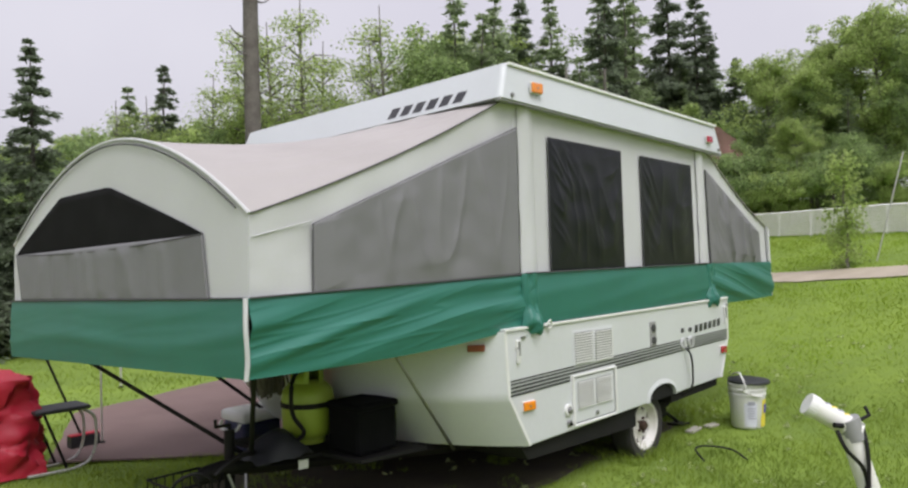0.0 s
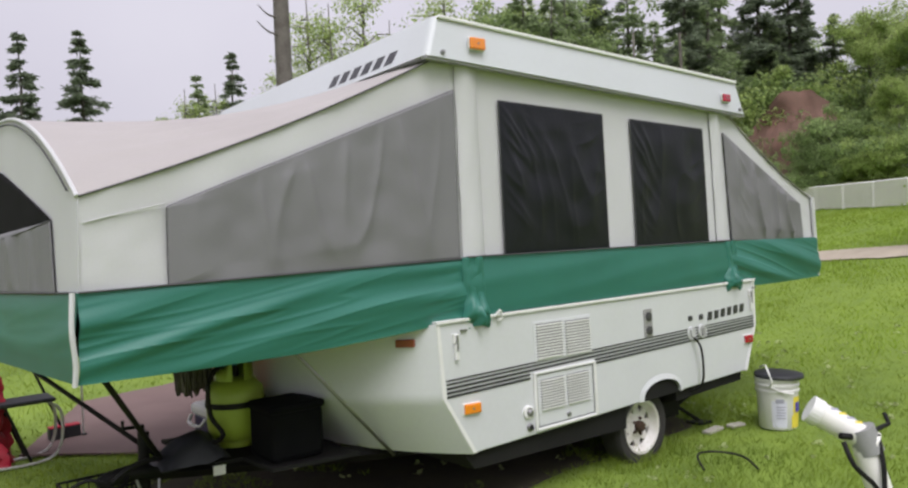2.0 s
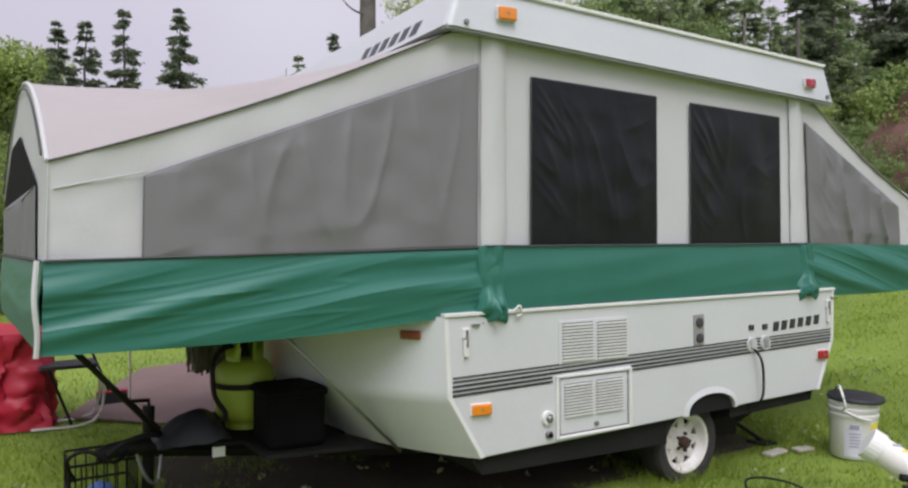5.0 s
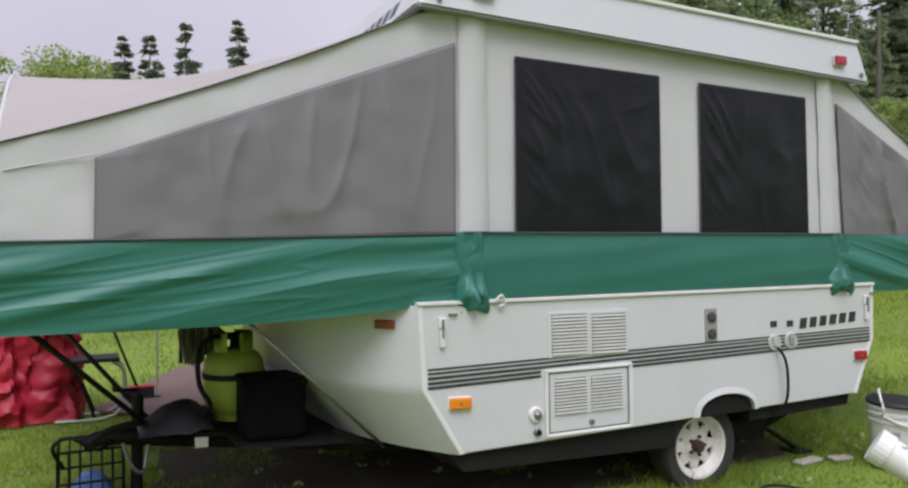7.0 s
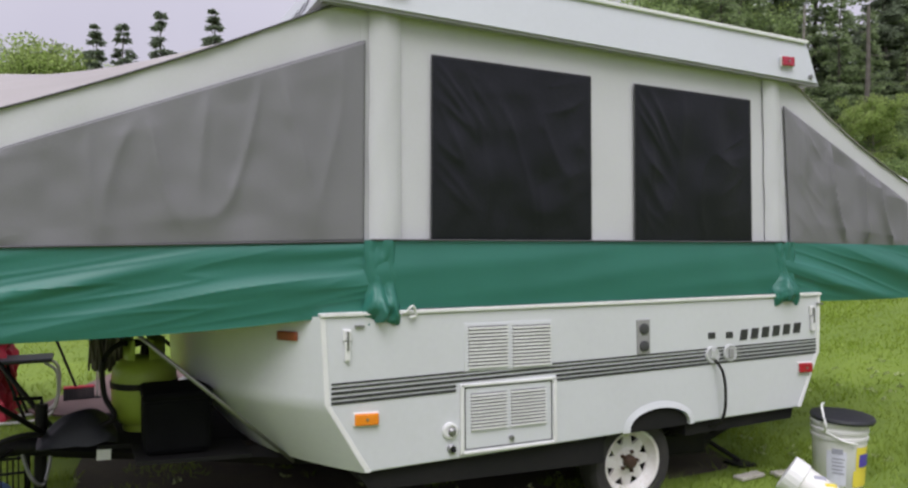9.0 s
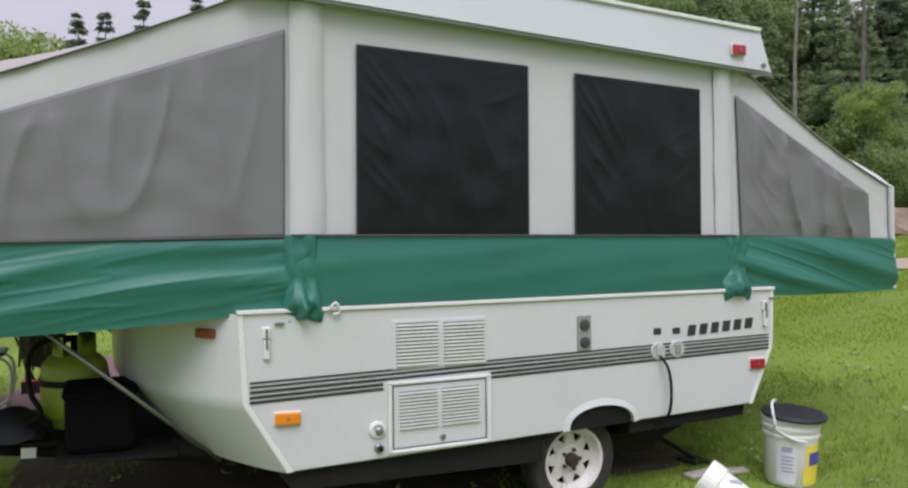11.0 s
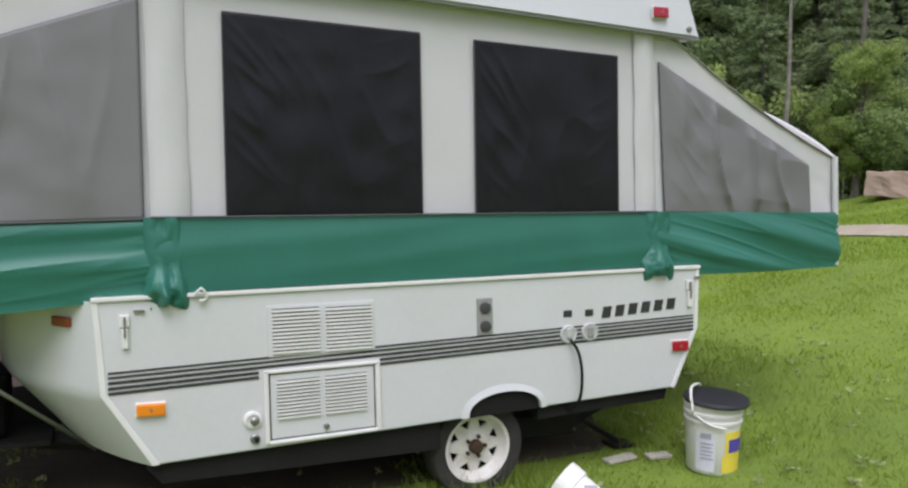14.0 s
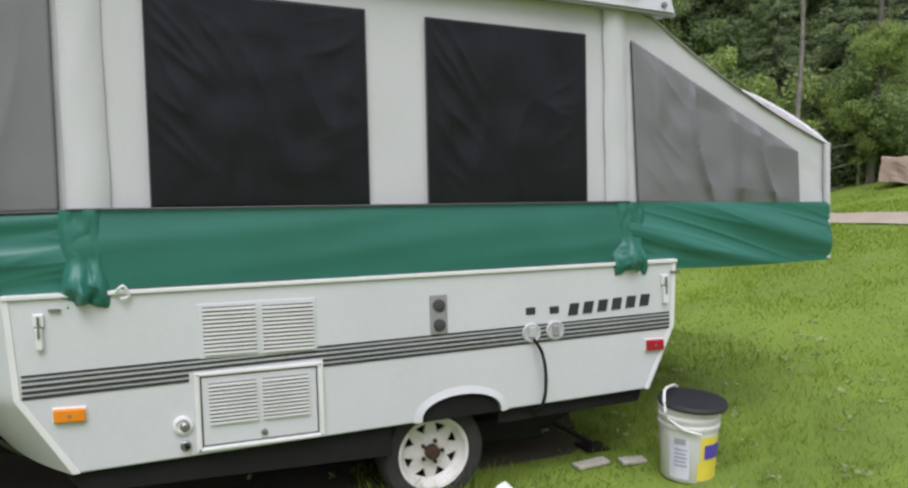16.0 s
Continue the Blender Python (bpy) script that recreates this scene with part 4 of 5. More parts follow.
halves = [bmesh.new(), bmesh.new()]
for k in range(18):
    if k in (4, 5, 12, 13):
        continue
    col = halves[0 if 5 < k < 12 else 1]
    a0, a1 = 2 * math.pi * k / 18, 2 * math.pi * (k + 1) / 18
    q = []
    for r in (0.098, 0.092):
        for a, h in ((a0, 0.35), (a1, 0.35), (a1, 0.45), (a0, 0.45)):
            q.append(col.verts.new(tm @ Vector((r * math.cos(a), r * math.sin(a), h))))
    for f in ((0, 1, 2, 3), (7, 6, 5, 4), (3, 2, 6, 7), (0, 3, 7, 4), (1, 5, 6, 2)):
        col.faces.new([q[i] for i in f])
for col in halves:
    bmesh.ops.remove_doubles(col, verts=col.verts, dist=0.0005)
    part("guard_collar", col, M_TANK, tank, "", True)
part("valve", tube([(-0.60, 1.08, 0.765), (-0.60, 1.08, 0.83), (-0.66, 1.05, 0.83)], 0.022, 10), M_BLACK, tank, "black regulator valve", True)
part("strap", lathe([(0.156, 0.215), (0.160, 0.215), (0.160, 0.245), (0.156, 0.245)], 32, tm), M_BLACK, tank, "black strap")
hose = part("gas_hose", tube(arcs([(-0.66, 1.05, 0.83), (-0.73, 1.0, 0.83), (-0.79, 0.97, 0.76), (-0.785, 0.97, 0.60), (-0.74, 0.93, 0.50), (-0.82, 0.91, 0.46), (-0.94, 0.90, 0.40)]), 0.013, 8), M_BLACK, tank, "black gas hose", True)

M_CASE = material("black_plastic", (0.004, 0.004, 0.005), 0.8, (0.009, 0.009, 0.010), 8, 70, 0.2, spec=0.1)
bat = thing("battery_box", (-0.395, 0.86, 0.372), "black covered battery box on the tongue tray", "battery box")
part("case", box(-0.54, -0.25, 0.72, 1.00, 0.372, 0.635), M_CASE, bat, bevel=0.030)
part("lid", box(-0.55, -0.24, 0.71, 1.01, 0.615, 0.660), M_CASE, bat, bevel=0.030)

tank.location += Vector((-0.03, -0.08, -0.02))
bat.location += Vector((-0.12, -0.22, -0.01))
part("tongue_tray", box(-0.70, -0.20, 0.44, 0.777, 0.352, 0.370), M_UNDER, camper, "black steel tongue tray")

bag = thing("tongue_cover", (-0.80, 1.00, 0.372), "dark grey crumpled cover lying on the tongue", "cover")
part("cloth", sheet(lambda u, v: (lerp(-1.10, -0.76, u), lerp(0.78, 1.06, v), 0.375 + 0.12 * math.sin(math.pi * u) ** 0.7 * math.sin(math.pi * v) ** 0.6 * (0.7 + 0.8 * u) + 0.02 * n3(u * 4, v * 4, 2)), 16, 12), M_LID, bag, "", True, thick=0.006)

mop = thing("mop_head", (-0.75, 1.33, 0.95), "grey-brown mop head hanging under the bed", "mop")
mb = bmesh.new()
rnd = random.Random(4)
for k in range(90):
    x, y = -0.75 + rnd.uniform(-0.10, 0.10), 1.33 + rnd.uniform(-0.06, 0.06)
    tube([(x * 0.6 - 0.30, y * 0.6 + 0.53, 1.03), (x, y, 0.86), (x + rnd.uniform(-0.02, 0.02), y, 0.72 + rnd.uniform(-0.03, 0.05))], 0.009, 5, mb, 0.006)
part("mop_yarn", mb, M_MOP, mop, "", kind="stuff")
mop.location += Vector((-0.03, -0.14, -0.05))

cooler = thing("cooler", (-0.18, 2.32, ground_z(-0.18, 2.32)), "navy cooler with a white lid on the mat", "cooler")
cz = ground_z(-0.18, 2.32)
part("box", box(-0.33, -0.03, 2.18, 2.46, cz + 0.01, cz + 0.30), M_BLUE, cooler, bevel=0.02)
lid = part("lid", box(-0.35, -0.01, 2.16, 2.48, cz + 0.295, cz + 0.40), M_WHITEP, cooler, "white lid", bevel=0.035)
part("handle", tube(arcs([(-0.35, 2.20, cz + 0.30), (-0.38, 2.23, cz + 0.24), (-0.38, 2.41, cz + 0.24), (-0.35, 2.44, cz + 0.30)]), 0.012, 8), M_WHITEP, lid)
cooler.location += Vector((0.03, 0.05, 0.012))
cooler.scale = (1.06, 1.06, 0.82)

# crate of odds and ends by the hitch
crate = thing("wire_crate", (-1.48, 1.3, ground_z(-1.48, 1.3)), "black wire crate standing in the grass by the hitch", "crate")
cz = ground_z(-1.48, 1.3)
for k in range(7):
    for y in (1.12, 1.42):
        part("wire", tube([(-1.62 + k * 0.05, y, cz), (-1.62 + k * 0.05, y, cz + 0.26)], 0.004, 5), M_BLACK, crate)
for k in range(5):
    for x in (-1.62, -1.32):
        part("wire", tube([(x, 1.12 + k * 0.075, cz), (x, 1.12 + k * 0.075, cz + 0.26)], 0.004, 5), M_BLACK, crate)
for z in (0.01, 0.13, 0.26):
    part("rim_wire", tube([(-1.62, 1.12, cz + z), (-1.32, 1.12, cz + z), (-1.32, 1.42, cz + z), (-1.62, 1.42, cz + z), (-1.62, 1.12, cz + z)], 0.006, 6), M_BLACK, crate)
part("blue_bag", sheet(lambda u, v: (lerp(-1.58, -1.36, u), lerp(1.16, 1.38, v), cz + 0.02 + 0.12 * math.sin(math.pi * u) ** 0.5 * math.sin(math.pi * v) ** 0.5 + 0.02 * n3(u * 5, v * 5, 1)), 10, 10), material("blue_cloth", (0.10, 0.20, 0.50), 0.6, None, 8, 60, 0.2), crate, "crumpled blue bag", True, thick=0.005)
crate.location += Vector((0.16, -0.09, 0.0))
crate.scale = (1.0, 1.0, 1.2)

# ---------------------------------------------------------------- mat and what stands round it
def mat_place(u, v):
    near, far = Vector((lerp(-1.32, 0.4, u), lerp(3.2, 1.7, u))), Vector((lerp(-0.52, 3.6, u), lerp(4.82, 6.0, u)))
    p = near.lerp(far, v)
    return p.x + 0.02 * n3(u * 6, v * 6, 1), p.y + 0.02 * n3(u * 6, v * 6, 4)


mat_ob = part("ground_mat", draped(mat_place, 40, 30, 0.022), M_MAT, None, "", True, thick=0.012)
tagged(mat_ob, "brown woven ground mat laid out on the lawn", "mat")

cover = thing("covered_table", (-1.92, 3.18, ground_z(-1.92, 3.18)), "table under a crumpled red cover beside the mat", "table")
cz = ground_z(-1.92, 3.18)


def red_fn(u, v):
    a = 2 * math.pi * u
    c, s = math.cos(a), math.sin(a)
    k = 1 / max(abs(c), abs(s))
    k = lerp(k, 1.0, 0.18)
    grow = 1.0 + 0.10 * (1 - v) if v < 1 else 1.0
    x, y = -1.92 + 0.56 * c * k * grow, 3.18 + 0.36 * s * k * grow
    fold = 0.050 * math.sin(a * 8 + 3 * n3(c * 2, s * 2, v)) * (1 - v) ** 0.6 + 0.07 * n3(c * 3, s * 3, v * 3) + 0.035 * n3(c * 8, s * 8, v * 7)
    fold += 0.042 * (1 - abs(n3(c * 4 + v, s * 4 - v, v * 2.2, 1.3))) ** 5 - 0.034 * (1 - abs(n3(c * 5 - 2 * v, s * 5, v * 3 + 7))) ** 6
    return x + c * fold, y + s * fold, cz + 0.02 + 0.66 * v + 0.015 * n3(c * 2, s * 2, 5)


skirt_bm = sheet(red_fn, 200, 34)
bmesh.ops.remove_doubles(skirt_bm, verts=skirt_bm.verts, dist=0.0005)
part("cover_skirt", skirt_bm, M_RED, cover, "red vinyl cover hanging in folds", True, thick=0.005)
topbm = bmesh.new()
ctr = topbm.verts.new((-1.92, 3.18, cz + 0.70))
ring = [topbm.verts.new(red_fn(k / 60, 1.0)) for k in range(60)]
for k in range(60):
    topbm.faces.new((ctr, ring[k], ring[(k + 1) % 60]))
part("cover_top", topbm, M_RED, cover, "", True, thick=0.005)
cover.location += Vector((-0.10, 0.18, 0.0))
stove = thing("camp_stove", (-2.05, 3.2, cz + 0.70), "black camp stove standing on the red cover", "stove")
part("case", box(-2.42, -1.78, 3.04, 3.34, cz + 0.69, cz + 0.76), M_BLACK, stove, bevel=0.012)
part("grate", box(-2.38, -1.82, 3.07, 3.31, cz + 0.765, cz + 0.78), M_STEEL, stove, bevel=0.004)

SX, SY = -1.270, 3.050
bz = ground_z(SX, SY)
bench = thing("folding_stool", (SX, SY, bz), "dark folding stool with bent pale tube legs", "stool")
part("seat", box(SX - 0.22, SX + 0.15, SY - 0.14, SY + 0.12, bz + 0.42, bz + 0.45), M_LID, bench, bevel=0.012)
for y in (SY - 0.12, SY + 0.10):
    part("leg", tube(arcs([(SX + 0.10, y, bz + 0.42), (SX + 0.18, y, bz + 0.34), (SX + 0.17, y, bz + 0.12), (SX + 0.06, y, bz + 0.02), (SX - 0.27, y, bz + 0.02)]), 0.011, 8), M_ALU, bench)
    part("leg", tube([(SX - 0.16, y, bz + 0.42), (SX - 0.02, y, bz + 0.03)], 0.010, 8), M_BLACK, bench)

BX, BY = -0.960, 3.480
bz = ground_z(BX, BY) + 0.025
broom = thing("broom", (BX, BY, ground_z(BX, BY)), "broom with a dark head and red top standing on the mat", "broom")
part("head", box(BX - 0.11, BX + 0.11, BY - 0.04, BY + 0.04, bz + 0.085, bz + 0.098), M_RED, broom, "red broom top", bevel=0.006)
for k in range(12):
    part("bristles", box(BX - 0.108 + k * 0.018, BX - 0.092 + k * 0.018, BY - 0.045, BY + 0.045, bz, bz + 0.088), M_LID, broom)
part("handle", tube([(BX - 0.02, BY, bz + 0.09), (BX - 0.36, BY + 0.07, bz + 1.02)], 0.010, 8), M_BLACK, broom)

for x, y, r, mt, lab, h in ((-0.830, 3.45, 0.008, M_ALU, "thin pale awning pole standing on the mat", 1.25), (0.39, 5.9, 0.014, M_ALU, "thin pale awning pole at the mat's edge", 1.2)):
    pole = thing("awning_pole", (x, y, ground_z(x, y)), lab, "pole", "awning poles")
    pz = ground_z(x, y)
    part("shaft", tube([(x, y, pz + 0.02), (x, y, pz + h)], r, 8), mt, pole)
    part("foot", lathe([(0.03, 0), (0.03, 0.01), (0.012, 0.02), (0, 0.02)], 12, pose(x, y, pz + 0.02)), M_BLACK, pole)

# ---------------------------------------------------------------- bucket, pipe, boards
BX, BY = 2.97, -0.15
BZ = -0.035
bucket = thing("bucket", (BX, BY, BZ), "white plastic bucket with yellow print and dark seat lid", "bucket")
bmx = pose(BX, BY, BZ)
shell = part("shell", lathe([(0, 0.0), (0.125, 0.0), (0.130, 0.006), (0.142, 0.265), (0.150, 0.268), (0.150, 0.282), (0.143, 0.285), (0.144, 0.305), (0.152, 0.308), (0.152, 0.322), (0.145, 0.325), (0.146, 0.345), (0.154, 0.348), (0.154, 0.362), (0.140, 0.364), (0.138, 0.34), (0, 0.33)], 40, bmx), M_BUCKET, bucket, "white ribbed plastic shell", True)
lid = part("seat_lid", lathe([(0, 0.355), (0.150, 0.362), (0.166, 0.366), (0.170, 0.378), (0.164, 0.392), (0.13, 0.398), (0, 0.400)], 40, bmx @ pose(0, 0, 0, 2, 1, 0)), M_LID, bucket, "dark plastic seat lid", True)
part("bail", tube(arcs([(BX - 0.150, BY - 0.02, BZ + 0.31), (BX - 0.20, BY - 0.07, BZ + 0.36), (BX - 0.17, BY - 0.02, BZ + 0.45), (BX - 0.06, BY + 0.06, BZ + 0.445), (BX + 0.03, BY + 0.14, BZ + 0.41)]), 0.007, 8), M_WHITEP, bucket, "white bail handle", True)
part("bail", tube(arcs([(BX - 0.152, BY - 0.01, BZ + 0.32), (BX - 0.12, BY - 0.11, BZ + 0.28), (BX - 0.05, BY - 0.155, BZ + 0.26)]), 0.006, 8), M_WHITEP, bucket, "", True)


def wrap(a0, a1, h0, h1, mat, parent, label="", lift=0.0015):
    """A printed patch lying on the bucket's round side."""
    def fn(u, v):
        a, h = radians(lerp(a0, a1, u)), lerp(h0, h1, v)
        r = 0.130 + (0.012 * h / 0.265) + lift
        return BX + r * math.cos(a), BY + r * math.sin(a), BZ + h
    return part("print", sheet(fn, 10, 4), mat, parent, label, True, thick=0.001)


wrap(-110, -46, 0.015, 0.105, M_YELLOW, shell, "yellow printed band")
wrap(-104, -58, 0.105, 0.235, M_YELLOW, shell, "yellow printed band")
wrap(-96, -50, 0.125, 0.195, M_VIOLET, shell, "violet printed badge", 0.004)
wrap(-156, -134, 0.195, 0.225, M_GREYP, shell, "grey printed mark", 0.004)
for k in range(5):
    wrap(-156, -130 - 3 * (k % 2), 0.085 + k * 0.020, 0.093 + k * 0.020, M_GREYP, shell, "", 0.004)
wrap(-168, -126, 0.02, 0.21, material("faint_print", (0.70, 0.70, 0.80), 0.45, None, 12, 80, 0.02), shell)

PE, PB, PG = Vector((1.42, -1.16, 0.515)), Vector((1.545, -1.34, 0.385)), Vector((1.60, -1.46, -0.08))
pipe = thing("standpipe", (1.60, -1.46, ground_z(1.60, -1.46)), "white plastic standpipe with an angled open end and black hose clamps", "pipe")
ends = bmesh.new()
tube([PE, PB + (PB - PE) * 0.25], 0.062, 20, ends)
shaft = part("end_piece", ends, M_PVC, pipe, "angled white end piece", True)
d = (PB - PE).normalized()
part("end_cap", tube([PE - d * 0.012, PE + d * 0.045], 0.069, 22), M_WHITEP, shaft, "", bevel=0.004)
part("collar", tube([PB + Vector((-0.005, 0.005, 0.045)), PB + Vector((0.02, -0.03, -0.075))], 0.070, 20), M_GREYSTRIPE, pipe, "grey elbow collar", True)
part("riser", tube([PB, PG], 0.060, 20), M_PVC, pipe, "white riser pipe", True)
for k in range(4):
    c = PE.lerp(PB, 0.35 + 0.16 * k)
    part("print_bar", tube([c + Vector((-0.02, -0.02, 0.052)), c + Vector((0.02, -0.035, 0.046))], 0.010, 6), M_YELLOW if k % 2 else M_GREYP, shaft)
part("hose", tube(arcs([PB + Vector((-0.14, 0.02, 0.0)), PB + Vector((-0.15, -0.03, -0.10)), PB + Vector((-0.08, -0.09, -0.20)), PB + Vector((-0.02, -0.10, -0.30)), PB + Vector((-0.06, -0.10, -0.37))]), 0.012, 8), M_BLACK, pipe, "black hose", True)
part("hose", tube(arcs([PB + Vector((0.02, -0.07, 0.02)), PB + Vector((-0.02, -0.11, -0.14)), PB + Vector((-0.06, -0.12, -0.37))]), 0.012, 8), M_BLACK, pipe, "black hose", True)
part("clamp", tube([PB + Vector((0.03, -0.06, 0.04)), PB + Vector((0.10, -0.09, 0.06)), PB + Vector((0.13, -0.06, 0.10))], 0.011, 6), M_BLACK, pipe)
part("clamp", tube([PB + Vector((-0.10, 0.0, 0.02)), PB + Vector((-0.15, 0.03, 0.03))], 0.016, 8), M_BLACK, pipe)

for x, y, w, a in ((2.60, 0.15, 0.20, 5), (2.82, 0.10, 0.14, -8)):
    gz = ground_z(x, y)
    board = thing("wood_pad", (x, y, gz), "short grey board lying in the grass under the jack", "board", "jack pads")
    bm = box(-w / 2, w / 2, -0.035, 0.035, 0, 0.022)
    bm.transform(pose(x, y, gz + 0.005, 0, 0, a))
    part("plank", bm, M_WOODGREY, board, bevel=0.006)

coil = thing("hose_coil", (1.52, -0.45, ground_z(1.52, -0.45)), "loop of black cable lying in the grass", "cable")
part("loop", tube(arcs([(1.28, -0.52, 0.05), (1.40, -0.40, 0.09), (1.56, -0.42, 0.08), (1.64, -0.56, 0.06), (1.58, -0.70, 0.02)]), 0.007, 8), M_BLACK, coil, "", True)
coil.location += Vector((0.40, 0.15, -0.06))


# ---------------------------------------------------------------- plants
def leaf_mesh(name, pts, dirs, size, width, seed, droop=0.0, mat=None):
    """Many small leaves as quads: at pts, along dirs (unit rows), with random turn."""
    r = np.random.default_rng(seed)
    n = len(pts)
    side = np.cross(dirs, r.normal(size=(n, 3)))
    side /= np.linalg.norm(side, axis=1, keepdims=True) + 1e-9
    ln = size * r.uniform(0.6, 1.3, (n, 1))
    wd = width * r.uniform(0.6, 1.3, (n, 1)) / 2
    tip = pts + dirs * ln
    tip[:, 2] -= droop * ln[:, 0]
    mid = (pts + tip) / 2
    v = np.stack([pts, mid + side * wd, tip, mid - side * wd], 1).reshape(-1, 3)
    me = bpy.data.meshes.new(name)
    me.vertices.add(4 * n)
    me.vertices.foreach_set("co", v.ravel())
    me.loops.add(4 * n)
    me.loops.foreach_set("vertex_index", np.arange(4 * n))
    me.polygons.add(n)
    me.polygons.foreach_set("loop_start", np.arange(0, 4 * n, 4))
    me.update(calc_edges=True)
    me.validate()
    return me


def unit(a):
    return a / (np.linalg.norm(a, axis=1, keepdims=True) + 1e-9)


def conifer(h, spread, mat, seed, label, bare=0.06, dense=1.0):
    """A spruce: tapered trunk, whorls of drooping boughs, needles in clumps."""
    r = np.random.default_rng(seed)
    tree = thing("spruce_tree", (0, 0, 0), label, "tree", "woods behind the lawn")
    bm = tube([(0.02 * math.sin(3 * k), 0.02 * math.cos(2 * k), -0.15 + (h + 0.1) * k / 6) for k in range(7)], 0.018 * h, 7, None, 0.004)
    P, D = [], []
    levels = int(h * 11)
    for k in range(levels):
        f = bare + (1 - bare) * (k + r.uniform(0, 1)) / levels
        reach = spread * (1 - f) ** 0.95 * r.uniform(0.55, 1.15) + 0.012
        for b in range(int(4 + 5 * (1 - f))):
            a = r.uniform(0, 2 * np.pi)
            ln = reach * r.uniform(0.6, 1.15)
            out = np.array([np.cos(a), np.sin(a), 0.0])
            z0 = f * h
            rise = 0.35 * f - 0.25 + r.uniform(-0.1, 0.1)
            tube([(0, 0, z0), tuple(out * ln * 0.6 + (0, 0, z0 + rise * ln * 0.6)), tuple(out * ln + (0, 0, z0 + rise * ln - 0.05 * ln))], 0.004 * h * (1 - 0.7 * f) * 0.6, 4, bm, 0.002)
            m = int(dense * (14 + 190 * ln))
            t = r.uniform(0.12, 1.0, m) ** 0.8
            jit = r.normal(0, 0.050, (m, 3)) * (0.22 + 1.1 * ln)
            p = out[None] * (t * ln)[:, None] + jit * [1, 1, 0.8]
            p[:, 2] += z0 + rise * ln * t - 0.10 * ln * t ** 2
            sidev = np.array([-out[1], out[0], 0.0])
            dd = out[None] * 0.7 + sidev[None] * r.choice([-1, 1], (m, 1)) * r.uniform(0.2, 0.9, (m, 1)) + r.normal(0, 0.2, (m, 3))
            P.append(p)
            D.append(dd)
    part("trunk", bm, M_BARK, tree, "brown trunk and boughs", True)
    me = leaf_mesh("crown", np.concatenate(P), unit(np.concatenate(D)), 0.068, 0.026, seed + 1, 0.25)
    finish("crown", me, mat, tree, "dark needles", kind="stuff")
    return tree


def broadleaf(h, spread, mat, bark, seed, label, leaf=0.075, dense=1.0, low=0.2, name="leafy_tree"):
    """A leafy tree: trunk, forking limbs, clumps of small leaves with gaps."""
    r = np.random.default_rng(seed)
    tree = thing(name, (0, 0, 0), label, "tree" if h > 1.8 else "bush", "woods behind the lawn")
    bm = bmesh.new()
    lean = r.normal(0, 0.05, 2)
    tube([(lean[0] * h * k / 6, lean[1] * h * k / 6 + 0.02 * math.sin(2 * k), -0.15 + (h * 0.92 + 0.15) * k / 6) for k in range(7)], 0.012 * h + 0.006, 7, bm, 0.006)
    P, D = [], []
    for k in range(int(20 + 9 * h)):
        f = low + (1 - low) * r.uniform(0, 1) ** 0.9
        a = r.uniform(0, 2 * np.pi)
        shape = math.sin(math.pi * min(1, (f - low) / (1 - low) * 0.82 + 0.15)) ** 0.7
        ln = spread * shape * r.uniform(0.5, 1.15)
        start = np.array([lean[0] * f * h, lean[1] * f * h, f * h * 0.86])
        end = start + np.array([np.cos(a) * ln, np.sin(a) * ln, ln * r.uniform(0.1, 0.8)])
        mid = (start + end) / 2 + r.normal(0, 0.05, 3)
        tube([tuple(start), tuple(mid), tuple(end)], 0.0035 * h, 4, bm, 0.002)
        for c in range(r.integers(3, 6)):
            t = r.uniform(0.35, 1.05)
            ctr = start + (end - start) * t + r.normal(0, 0.10 * (0.4 + spread), 3)
            m = int(dense * r.integers(110, 220))
            rad = r.uniform(0.09, 0.22) * (0.5 + 0.6 * spread)
            q = unit(r.normal(size=(m, 3))) * (r.uniform(0.2, 1, (m, 1)) ** 0.6) * rad * [1, 1, 0.7]
            P.append(ctr + q)
            D.append(q * 2 / rad + r.normal(0, 0.6, (m, 3)) - [0, 0, 0.3])
    part("trunk", bm, bark, tree, "slender trunk and limbs", True)
    me = leaf_mesh("crown", np.concatenate(P), unit(np.concatenate(D)), leaf, leaf * 0.62, seed + 1, 0.2)
    finish("crown", me, mat, tree, "loose clumps of leaves", kind="stuff")
    return tree


def put(tree, x, y, size, turn_deg, first):
    m = pose(x, y, ground_z(x, y) - 0.03, 0, 0, turn_deg) @ Matrix.Diagonal((size, size, size, 1))
    if first:
        tree.matrix_basis = m
        return tree
    ob = copy_thing(tree, pose(0, 0, 0))
    ob.matrix_basis = m
    return ob


